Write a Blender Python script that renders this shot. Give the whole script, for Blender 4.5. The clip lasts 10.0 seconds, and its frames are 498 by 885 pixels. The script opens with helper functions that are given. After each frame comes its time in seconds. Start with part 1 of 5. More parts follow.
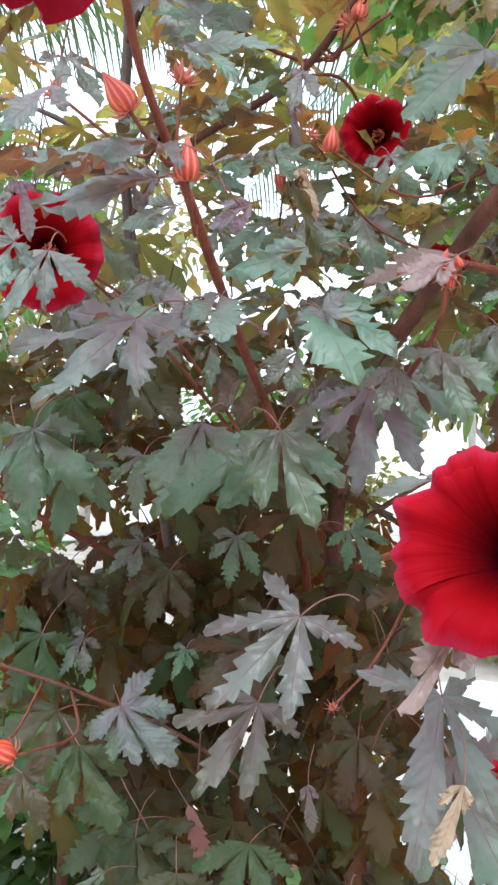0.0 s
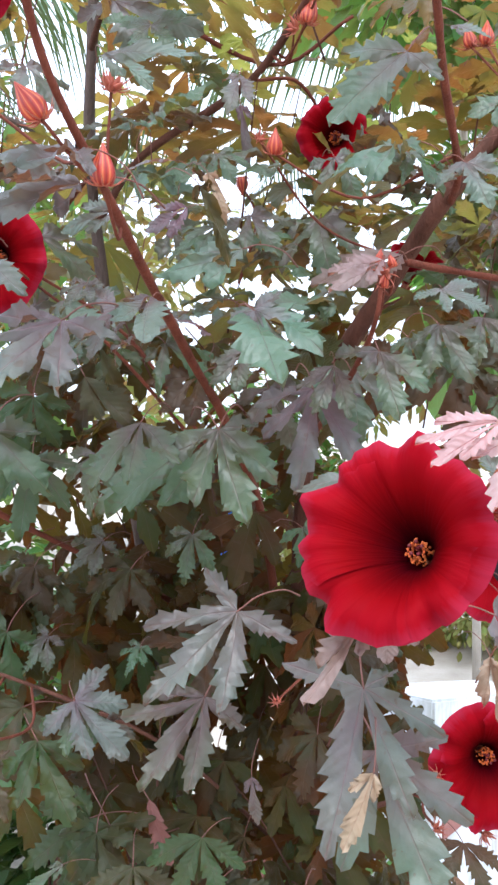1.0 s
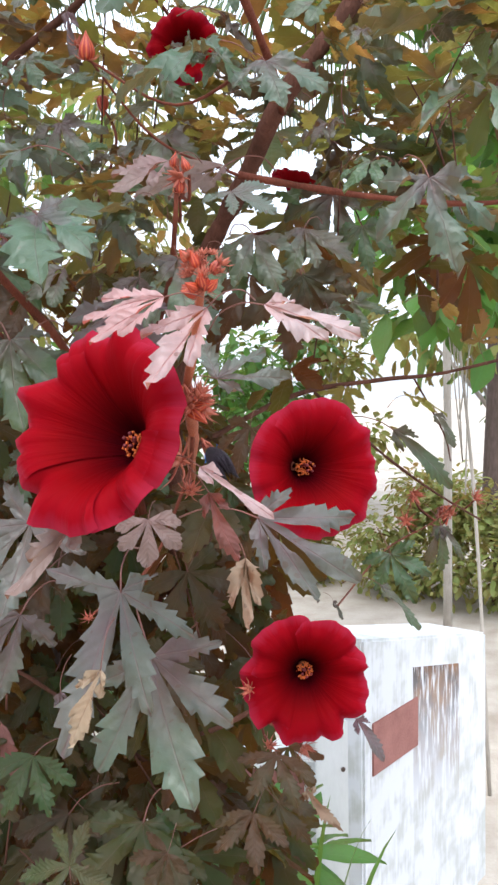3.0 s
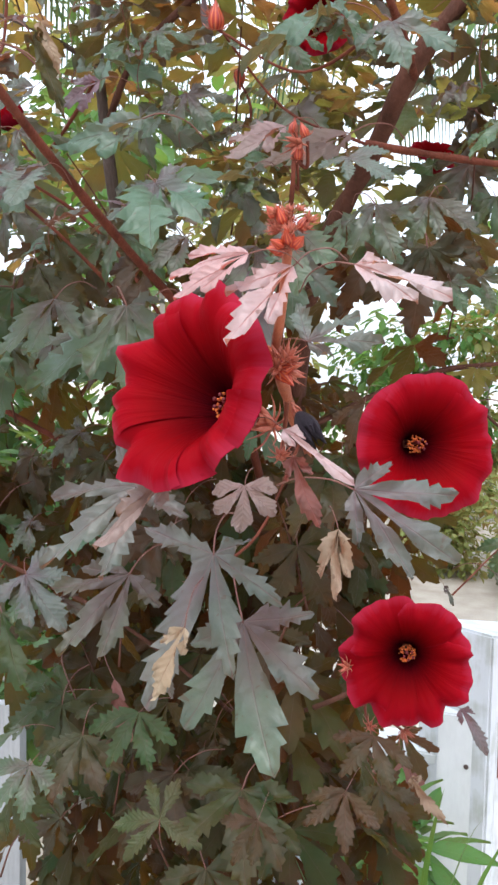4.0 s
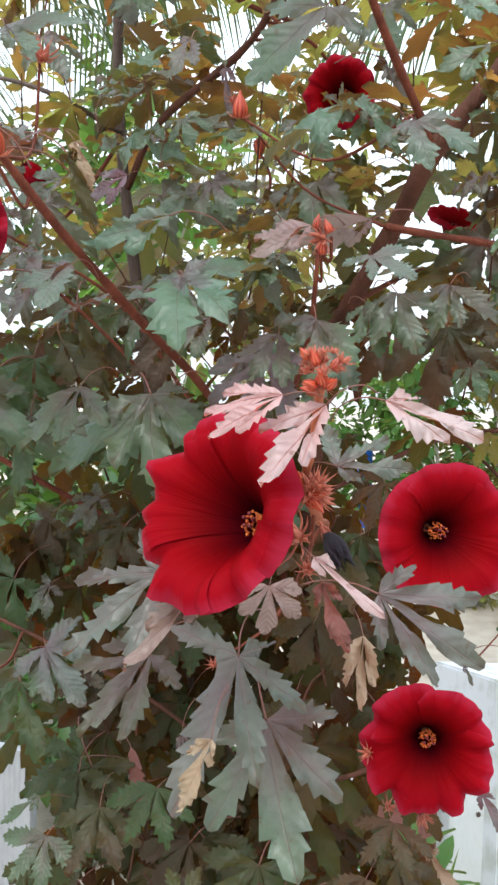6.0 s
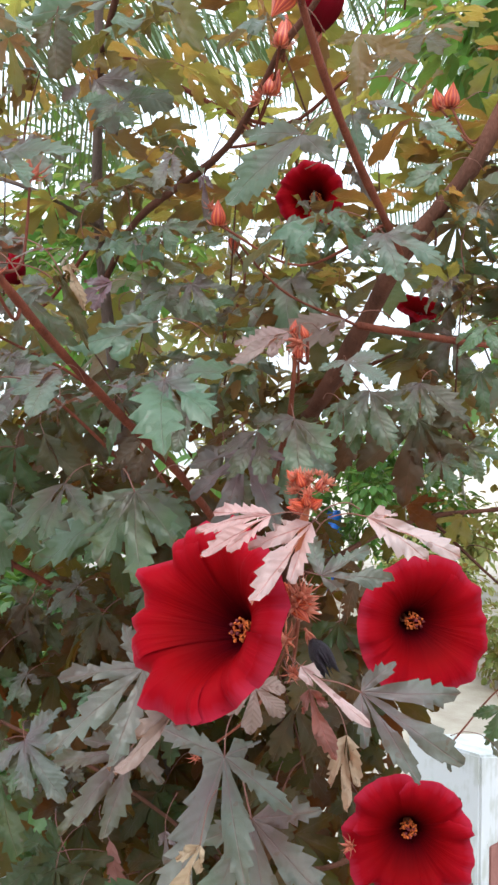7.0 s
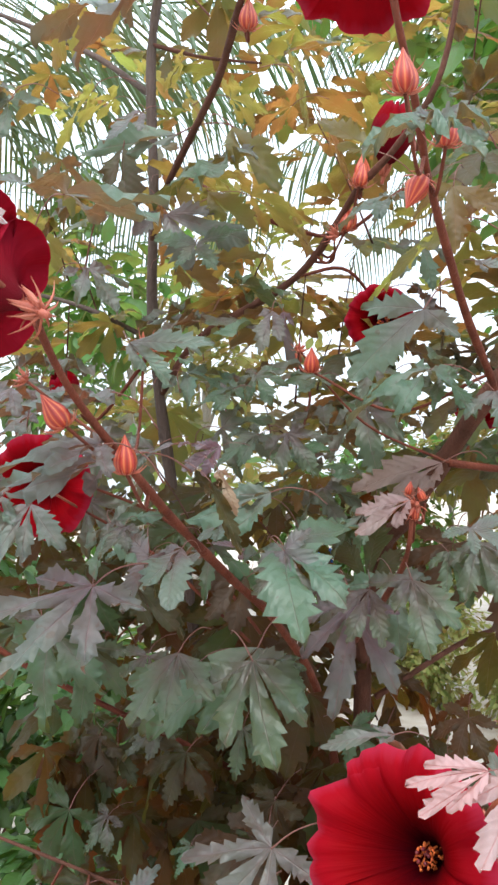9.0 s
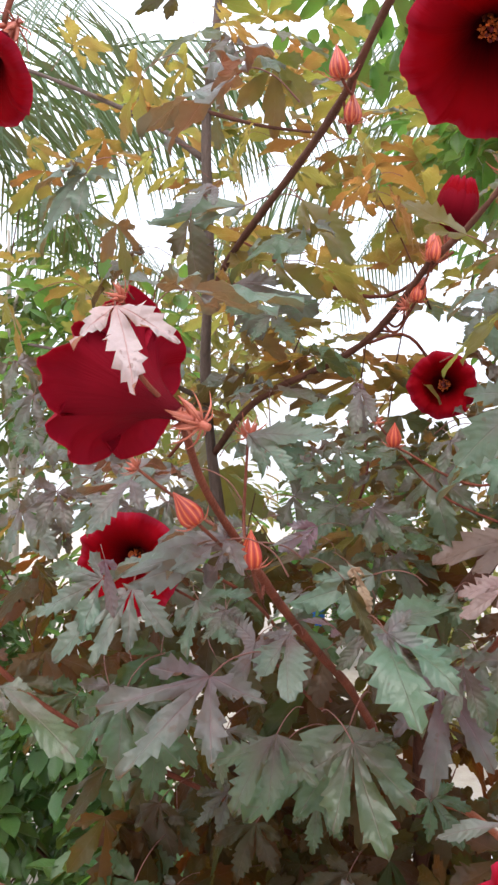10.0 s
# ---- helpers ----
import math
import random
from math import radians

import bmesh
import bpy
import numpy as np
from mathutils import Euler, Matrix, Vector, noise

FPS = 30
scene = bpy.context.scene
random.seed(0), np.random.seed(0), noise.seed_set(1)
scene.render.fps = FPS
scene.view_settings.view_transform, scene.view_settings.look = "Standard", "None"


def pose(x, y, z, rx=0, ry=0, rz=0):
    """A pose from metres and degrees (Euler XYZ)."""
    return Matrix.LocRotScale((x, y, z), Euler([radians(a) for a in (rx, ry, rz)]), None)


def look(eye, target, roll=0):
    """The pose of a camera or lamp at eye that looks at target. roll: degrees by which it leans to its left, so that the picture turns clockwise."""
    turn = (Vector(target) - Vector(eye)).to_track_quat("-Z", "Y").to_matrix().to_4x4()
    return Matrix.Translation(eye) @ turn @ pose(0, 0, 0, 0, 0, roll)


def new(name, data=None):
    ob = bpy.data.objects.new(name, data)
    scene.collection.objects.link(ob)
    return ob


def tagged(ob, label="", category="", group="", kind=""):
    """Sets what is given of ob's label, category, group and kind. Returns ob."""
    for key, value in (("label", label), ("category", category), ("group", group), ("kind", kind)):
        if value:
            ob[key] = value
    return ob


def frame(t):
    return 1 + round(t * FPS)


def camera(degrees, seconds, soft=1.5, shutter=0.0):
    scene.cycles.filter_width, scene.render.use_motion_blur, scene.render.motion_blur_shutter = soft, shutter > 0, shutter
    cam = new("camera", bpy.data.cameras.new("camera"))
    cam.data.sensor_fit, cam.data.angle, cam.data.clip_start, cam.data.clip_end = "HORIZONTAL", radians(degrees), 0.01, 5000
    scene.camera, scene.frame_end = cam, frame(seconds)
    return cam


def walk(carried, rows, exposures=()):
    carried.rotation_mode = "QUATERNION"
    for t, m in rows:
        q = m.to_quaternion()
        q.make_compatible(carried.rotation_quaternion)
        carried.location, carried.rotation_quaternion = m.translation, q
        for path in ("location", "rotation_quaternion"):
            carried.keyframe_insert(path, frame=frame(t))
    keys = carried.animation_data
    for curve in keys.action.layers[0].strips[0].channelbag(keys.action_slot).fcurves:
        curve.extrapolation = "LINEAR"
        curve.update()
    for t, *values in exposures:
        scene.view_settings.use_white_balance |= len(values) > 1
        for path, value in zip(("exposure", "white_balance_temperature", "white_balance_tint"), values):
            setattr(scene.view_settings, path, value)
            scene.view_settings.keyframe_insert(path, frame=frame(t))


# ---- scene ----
cam = camera(33.4, 10.0, 2.6)
PATH = [
    (0, (0.082, -0.001, 1.51), (-0.148, 1.986, 1.501), 0.2),
    (0.5, (0.13, 0.011, 1.504), (-0.122, 1.995, 1.501), -0.2),
    (1, (0.145, -0.006, 1.507), (-0.118, 1.977, 1.503), -0.3),
    (1.5, (0.151, -0.061, 1.528), (-0.103, 1.922, 1.518), -0.5),
    (2, (0.189, -0.088, 1.517), (-0.041, 1.898, 1.465), -0.7),
    (2.5, (0.256, -0.027, 1.486), (0.025, 1.958, 1.406), -0.9),
    (2.7, (0.279, 0.002, 1.477), (0.049, 1.987, 1.387), -1.0),
    (3.8, (0.338, 0.042, 1.45), (-0.185, 1.968, 1.314), 0.8),
    (4, (0.338, 0.039, 1.453), (-0.266, 1.94, 1.317), 1.2),
    (4.5, (0.33, 0.047, 1.46), (-0.325, 1.933, 1.335), 1.6),
    (5, (0.325, 0.048, 1.461), (-0.338, 1.932, 1.346), 2.0),
    (5.2, (0.328, 0.044, 1.466), (-0.331, 1.928, 1.352), 2.2),
    (6.3, (0.325, 0.023, 1.525), (-0.268, 1.932, 1.46), 1.1),
    (6.5, (0.328, 0.014, 1.53), (-0.241, 1.931, 1.505), 1.0),
    (7, (0.321, 0.007, 1.541), (-0.231, 1.928, 1.597), 1.1),
    (7.5, (0.302, 0.007, 1.578), (-0.212, 1.938, 1.637), 0.8),
    (8, (0.268, 0.008, 1.612), (-0.218, 1.947, 1.669), 0.5),
    (8.5, (0.245, 0.004, 1.633), (-0.243, 1.942, 1.716), -0.5),
    (9, (0.208, -0.019, 1.654), (-0.293, 1.913, 1.785), -0.9),
    (9.5, (0.159, -0.034, 1.683), (-0.34, 1.896, 1.854), -1.1),
    (10, (0.116, -0.051, 1.702), (-0.342, 1.887, 1.895), -1.2),
]
walk(cam, [(t, look(eye, target, roll)) for t, eye, target, roll in PATH], [(0.0, 0.92, 5800, 8), (1.5, 0.82, 5800, 14), (2.0, 0.66, 6050, 15), (2.7, 0.60, 6200, 13), (5.0, 0.66, 6150, 10), (6.5, 0.60, 6300, 6), (8.5, 0.62, 6150, 6), (10.0, 0.53, 6550, 15)])

# world, sun and exposure
world = bpy.data.worlds.new("overcast_sky")
scene.world = world
world.use_nodes = True
wn, wl = world.node_tree.nodes, world.node_tree.links
sky = wn.new("ShaderNodeTexSky")
sky.sky_type, sky.sun_disc = "NISHITA", False
sky.sun_elevation, sky.sun_rotation = radians(58), radians(200)
sky.air_density, sky.dust_density = 1.0, 4.0
cloud = wn.new("ShaderNodeMix")
cloud.data_type = "RGBA"
cloud.inputs[0].default_value = 0.72
cloud.inputs[7].default_value = (8.3, 8.9, 9.6, 1)
wl.new(sky.outputs[0], cloud.inputs[6])
wl.new(cloud.outputs[2], wn["Background"].inputs[0])
way = wn.new("ShaderNodeTexCoord")
split = wn.new("ShaderNodeSeparateXYZ")
wl.new(way.outputs["Generated"], split.inputs[0])
rise = wn.new("ShaderNodeMapRange")
rise.inputs["To Min"].default_value, rise.inputs["To Max"].default_value = 0.115, 0.30
wl.new(split.outputs[2], rise.inputs["Value"])
wl.new(rise.outputs[0], wn["Background"].inputs[1])
sun_data = bpy.data.lights.new("sun", "SUN")
sun_data.energy, sun_data.angle, sun_data.color = 1.5, radians(22), (1.0, 0.96, 0.9)
sun = new("sun", sun_data)
sun.matrix_world = look((0.6, -2.0, 5.0), (0.1, 0.7, 1.4))


# materials
def mat(name):
    m = bpy.data.materials.new(name)
    m.use_nodes = True
    return m, m.node_tree.nodes, m.node_tree.links, m.node_tree.nodes["Principled BSDF"]


def ramp(n, stops):
    r = n.new("ShaderNodeValToRGB")
    while len(r.color_ramp.elements) < len(stops):
        r.color_ramp.elements.new(0.5)
    for e, (p, c) in zip(r.color_ramp.elements, stops):
        e.position, e.color = p, (*c, 1)
    return r


def mth(n, l, op, a, b=None, c=None):
    x = n.new("ShaderNodeMath")
    x.operation = op
    for i, v in enumerate((a, b, c)):
        if v is None:
            continue
        if isinstance(v, (int, float)):
            x.inputs[i].default_value = v
        else:
            l.new(v, x.inputs[i])
    return x.outputs[0]


def blend(n, l, f, a, b):
    x = n.new("ShaderNodeMix")
    x.data_type = "RGBA"
    for i, v in ((0, f), (6, a), (7, b)):
        if isinstance(v, (int, float)):
            x.inputs[i].default_value = v
        elif isinstance(v, tuple):
            x.inputs[i].default_value = (*v, 1)
        else:
            l.new(v, x.inputs[i])
    return x.outputs[2]


def noise_tex(n, l, scale, coord=None, detail=3.0):
    x = n.new("ShaderNodeTexNoise")
    x.inputs["Scale"].default_value, x.inputs["Detail"].default_value = scale, detail
    if coord is not None:
        l.new(coord, x.inputs["Vector"])
    return x.outputs[0]


def leaf_material(name, top_a, top_b, vein, glow, through_light, rough=0.34, island=False, heart=None, spec=0.4):
    """Blade of a leaf: two mottled pigments, paler veins along the map, and light that comes through."""
    m, n, l, p = mat(name)
    geo = n.new("ShaderNodeNewGeometry")
    if island:
        rnd = geo.outputs["Random Per Island"]
    else:
        info = n.new("ShaderNodeObjectInfo")
        rnd = info.outputs["Random"]
    tex = n.new("ShaderNodeTexCoord")
    sep = n.new("ShaderNodeSeparateXYZ")
    l.new(tex.outputs["UV"], sep.inputs[0])
    off = mth(n, l, "ABSOLUTE", sep.outputs[1])
    rib = mth(n, l, "SUBTRACT", 1.0, mth(n, l, "SMOOTH_MIN", mth(n, l, "MULTIPLY", off, 130.0), 1.0, 0.1))
    side = mth(n, l, "FRACT", mth(n, l, "MULTIPLY", mth(n, l, "SUBTRACT", sep.outputs[0], mth(n, l, "MULTIPLY", off, 1.1)), 9.0))
    side = mth(n, l, "MULTIPLY", mth(n, l, "LESS_THAN", side, 0.07), 0.13)
    veins = mth(n, l, "MAXIMUM", mth(n, l, "MAXIMUM", rib, 0.0), side)
    blot = noise_tex(n, l, 16.0, geo.outputs["Position"], 5.0)
    fine = noise_tex(n, l, 240.0, geo.outputs["Position"], 2.0)
    f = mth(n, l, "ADD", mth(n, l, "MULTIPLY", rnd, 0.9), mth(n, l, "MULTIPLY", mth(n, l, "SUBTRACT", blot, 0.42), 1.4))
    base = blend(n, l, f, top_a, top_b)
    if heart:
        # purple pigment spreads from the petiole along the ribs
        near = mth(n, l, "SUBTRACT", 0.95, mth(n, l, "ADD", mth(n, l, "MULTIPLY", sep.outputs[0], 1.1), mth(n, l, "MULTIPLY", off, 2.0)))
        near = mth(n, l, "ADD", near, mth(n, l, "ADD", mth(n, l, "MULTIPLY", mth(n, l, "SUBTRACT", blot, 0.5), 1.6), mth(n, l, "MULTIPLY", mth(n, l, "SUBTRACT", rnd, 0.5), 0.7)))
        base = blend(n, l, near, base, heart)
    base = blend(n, l, mth(n, l, "MULTIPLY", fine, 0.5), base, (top_a[0] * 0.5, top_a[1] * 0.5, top_a[2] * 0.5))
    spot = mth(n, l, "MULTIPLY", mth(n, l, "GREATER_THAN", noise_tex(n, l, 120.0, geo.outputs["Position"], 1.0), 0.70), 0.5)
    base = blend(n, l, spot, base, (0.06, 0.035, 0.025))
    base = blend(n, l, mth(n, l, "MULTIPLY", veins, 0.45), base, vein)
    l.new(base, p.inputs["Base Color"])
    l.new(mth(n, l, "ADD", rough - 0.11, mth(n, l, "MULTIPLY", blot, 0.26)), p.inputs["Roughness"])
    p.inputs["Specular IOR Level"].default_value = spec
    bump = n.new("ShaderNodeBump")
    bump.inputs["Strength"].default_value, bump.inputs["Distance"].default_value = 0.7, 0.004
    quilt = mth(n, l, "SINE", mth(n, l, "MULTIPLY", mth(n, l, "SUBTRACT", sep.outputs[0], mth(n, l, "MULTIPLY", off, 1.1)), 56.5))
    puck = noise_tex(n, l, 70.0, geo.outputs["Position"], 3.0)
    high = mth(n, l, "ADD", mth(n, l, "MULTIPLY", quilt, 0.05), mth(n, l, "MULTIPLY", puck, 0.20))
    l.new(mth(n, l, "ADD", mth(n, l, "ADD", high, mth(n, l, "MULTIPLY", fine, 0.15)), mth(n, l, "MULTIPLY", veins, -0.12)), bump.inputs["Height"])
    l.new(bump.outputs[0], p.inputs["Normal"])
    tr = n.new("ShaderNodeBsdfTranslucent")
    l.new(blend(n, l, f, glow, (glow[0] * 1.15, glow[1] * 0.45, glow[2] * 0.6)), tr.inputs[0])
    mix = n.new("ShaderNodeMixShader")
    mix.inputs[0].default_value = through_light
    l.new(p.outputs[0], mix.inputs[1])
    l.new(tr.outputs[0], mix.inputs[2])
    l.new(mix.outputs[0], n["Material Output"].inputs[0])
    return m


def plain_material(name, a, b, scale, rough, bump=0.3, spec=0.4, stretch=(1, 1, 1), metal=0.0):
    m, n, l, p = mat(name)
    tex = n.new("ShaderNodeTexCoord")
    mp = n.new("ShaderNodeMapping")
    mp.inputs["Scale"].default_value = stretch
    l.new(tex.outputs["Object"], mp.inputs[0])
    big, small = noise_tex(n, l, scale, mp.outputs[0], 5.0), noise_tex(n, l, scale * 9, mp.outputs[0], 3.0)
    f = mth(n, l, "ADD", mth(n, l, "MULTIPLY", big, 0.75), mth(n, l, "MULTIPLY", small, 0.3))
    r = ramp(n, [(0.32, a), (0.68, b)])
    l.new(f, r.inputs[0])
    l.new(r.outputs[0], p.inputs["Base Color"])
    p.inputs["Roughness"].default_value, p.inputs["Metallic"].default_value = rough, metal
    p.inputs["Specular IOR Level"].default_value = spec
    if bump:
        bp = n.new("ShaderNodeBump")
        bp.inputs["Strength"].default_value, bp.inputs["Distance"].default_value = bump, 0.004
        l.new(small, bp.inputs["Height"])
        l.new(bp.outputs[0], p.inputs["Normal"])
    return m


LEAF = leaf_material("leaf_dark", (0.043, 0.102, 0.046), (0.072, 0.086, 0.052), (0.13, 0.07, 0.075), (0.26, 0.24, 0.03), 0.2, 0.40, False, (0.074, 0.044, 0.048), 0.5)
# Browner, darkened leaf copy: shade low in the shrub put into its colour.
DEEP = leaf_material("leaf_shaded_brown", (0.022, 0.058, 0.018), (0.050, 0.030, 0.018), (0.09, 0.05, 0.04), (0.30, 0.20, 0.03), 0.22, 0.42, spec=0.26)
# Darkest leaf copy: the gloom deep inside the shrub is in its colour.
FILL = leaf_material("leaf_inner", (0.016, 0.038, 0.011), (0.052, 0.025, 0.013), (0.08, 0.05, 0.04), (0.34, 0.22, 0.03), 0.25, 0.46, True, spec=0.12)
LILAC = leaf_material("leaf_lilac", (0.074, 0.108, 0.084), (0.108, 0.096, 0.106), (0.16, 0.075, 0.09), (0.40, 0.2, 0.08), 0.2, 0.42, False, (0.110, 0.052, 0.080), 0.46)
GREY = leaf_material("leaf_grey_green", (0.060, 0.130, 0.076), (0.090, 0.128, 0.104), (0.13, 0.085, 0.085), (0.36, 0.24, 0.06), 0.2, 0.40, False, (0.092, 0.066, 0.074), 0.46)
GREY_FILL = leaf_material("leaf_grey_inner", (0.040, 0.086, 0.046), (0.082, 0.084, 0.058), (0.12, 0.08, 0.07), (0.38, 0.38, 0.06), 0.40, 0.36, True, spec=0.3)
TAUPE = leaf_material("leaf_taupe", (0.175, 0.125, 0.105), (0.225, 0.165, 0.15), (0.20, 0.13, 0.11), (0.42, 0.2, 0.08), 0.2, 0.45, False, (0.22, 0.13, 0.13))
YOUNG = leaf_material("leaf_young_pink", (0.37, 0.31, 0.31), (0.34, 0.22, 0.21), (0.30, 0.06, 0.055), (0.70, 0.25, 0.10), 0.22, 0.36, False, (0.41, 0.26, 0.25))
BLEACHED = leaf_material("leaf_bleached", (0.47, 0.39, 0.39), (0.36, 0.26, 0.25), (0.35, 0.18, 0.18), (0.7, 0.4, 0.3), 0.2, 0.5)
AMBER = leaf_material("leaf_amber", (0.085, 0.095, 0.035), (0.15, 0.07, 0.03), (0.2, 0.08, 0.04), (0.40, 0.45, 0.085), 0.50, 0.38)
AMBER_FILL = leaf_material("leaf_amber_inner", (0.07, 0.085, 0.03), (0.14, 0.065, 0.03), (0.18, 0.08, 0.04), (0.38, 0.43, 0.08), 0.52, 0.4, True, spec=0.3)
DRIED = leaf_material("leaf_dried", (0.36, 0.30, 0.20), (0.28, 0.18, 0.12), (0.22, 0.13, 0.09), (0.5, 0.3, 0.12), 0.2, 0.7)
RUSSET = leaf_material("leaf_russet", (0.20, 0.085, 0.07), (0.12, 0.055, 0.045), (0.3, 0.1, 0.1), (0.5, 0.12, 0.05), 0.25, 0.55)
# Green kept dark: the trees' shade over the garden shrubs is in its colour.
GREEN = leaf_material("green_leaf", (0.03, 0.085, 0.024), (0.055, 0.115, 0.026), (0.07, 0.13, 0.04), (0.15, 0.32, 0.04), 0.35, 0.42, True)
BRIGHT = leaf_material("bright_green_leaf", (0.045, 0.14, 0.035), (0.08, 0.19, 0.04), (0.1, 0.22, 0.06), (0.22, 0.48, 0.07), 0.42, 0.4, True)
OLIVE = leaf_material("olive_leaf", (0.17, 0.24, 0.06), (0.27, 0.29, 0.09), (0.2, 0.22, 0.1), (0.4, 0.45, 0.1), 0.4, 0.5, True)
PALM = leaf_material("palm_leaf", (0.05, 0.11, 0.05), (0.08, 0.14, 0.06), (0.08, 0.12, 0.05), (0.15, 0.25, 0.05), 0.25, 0.4, True)
PETIOLE = plain_material("petiole_maroon", (0.13, 0.05, 0.04), (0.20, 0.085, 0.065), 60, 0.5, 0.2, 0.25)
TENDER = plain_material("tender_stem_orange", (0.26, 0.07, 0.036), (0.36, 0.11, 0.055), 90, 0.5, 0.3, 0.25, (1, 1, 0.4))
STEM = plain_material("stem_red_brown", (0.075, 0.020, 0.012), (0.17, 0.048, 0.028), 60, 0.6, 0.4, 0.15, (1, 1, 0.4))
BARK = plain_material("bark_brown", (0.058, 0.025, 0.016), (0.12, 0.050, 0.034), 45, 0.75, 0.6, 0.15, (1, 1, 0.35))
TRUNK = plain_material("bark_grey", (0.060, 0.042, 0.034), (0.12, 0.085, 0.072), 40, 0.75, 0.7, 0.3, (1, 1, 0.3))
PALE_BARK = plain_material("bark_pale", (0.28, 0.25, 0.21), (0.45, 0.41, 0.36), 14, 0.8, 0.7, 0.2, (1, 1, 0.25))
BRACT = plain_material("bract_red", (0.28, 0.050, 0.030), (0.40, 0.125, 0.075), 120, 0.45, 0.2)
ANTHER = plain_material("anther_orange", (0.46, 0.05, 0.014), (0.72, 0.19, 0.035), 300, 0.6, 0.3)
COLUMN = plain_material("column_maroon", (0.10, 0.008, 0.012), (0.16, 0.015, 0.02), 120, 0.5, 0.0)
COLUMN_DARK = plain_material("withered_black", (0.012, 0.008, 0.016), (0.03, 0.018, 0.03), 160, 0.6, 0.8)
TIN_BLUE = plain_material("plastic_blue", (0.01, 0.10, 0.52), (0.02, 0.15, 0.62), 8, 0.35, 0.05, 0.5)


def petal_material(name, stops):
    m, n, l, p = mat(name)
    tex = n.new("ShaderNodeTexCoord")
    sep = n.new("ShaderNodeSeparateXYZ")
    l.new(tex.outputs["UV"], sep.inputs[0])
    mp = n.new("ShaderNodeMapping")
    mp.inputs["Scale"].default_value = (1.6, 18.0, 1.0)
    l.new(tex.outputs["UV"], mp.inputs[0])
    streak = noise_tex(n, l, 1.0, mp.outputs[0], 4.0)
    u = mth(n, l, "ADD", sep.outputs[0], mth(n, l, "MULTIPLY", mth(n, l, "SUBTRACT", streak, 0.5), 0.2))
    r = ramp(n, stops)
    l.new(u, r.inputs[0])
    col = blend(n, l, mth(n, l, "MULTIPLY", mth(n, l, "SUBTRACT", streak, 0.42), 0.7), r.outputs[0], (0.14, 0.001, 0.003))
    l.new(col, p.inputs["Base Color"])
    p.inputs["Roughness"].default_value = 0.55
    p.inputs["Specular IOR Level"].default_value = 0.04
    bp = n.new("ShaderNodeBump")
    bp.inputs["Strength"].default_value, bp.inputs["Distance"].default_value = 0.55, 0.003
    l.new(streak, bp.inputs["Height"])
    l.new(bp.outputs[0], p.inputs["Normal"])
    tr = n.new("ShaderNodeBsdfTranslucent")
    l.new(col, tr.inputs[0])
    mix = n.new("ShaderNodeMixShader")
    mix.inputs[0].default_value = 0.48
    l.new(p.outputs[0], mix.inputs[1])
    l.new(tr.outputs[0], mix.inputs[2])
    l.new(mix.outputs[0], n["Material Output"].inputs[0])
    return m


def bud_material():
    m, n, l, p = mat("bud_striped")
    tex = n.new("ShaderNodeTexCoord")
    sep = n.new("ShaderNodeSeparateXYZ")
    l.new(tex.outputs["UV"], sep.inputs[0])
    s = mth(n, l, "ABSOLUTE", mth(n, l, "SUBTRACT", mth(n, l, "FRACT", mth(n, l, "MULTIPLY", sep.outputs[0], 10.0)), 0.5))
    r = ramp(n, [(0.08, (0.50, 0.13, 0.04)), (0.24, (0.36, 0.030, 0.012)), (0.5, (0.23, 0.013, 0.008))])
    l.new(mth(n, l, "ADD", s, mth(n, l, "MULTIPLY", noise_tex(n, l, 200.0, tex.outputs["Object"]), 0.1)), r.inputs[0])
    l.new(r.outputs[0], p.inputs["Base Color"])
    p.inputs["Roughness"].default_value = 0.42
    return m


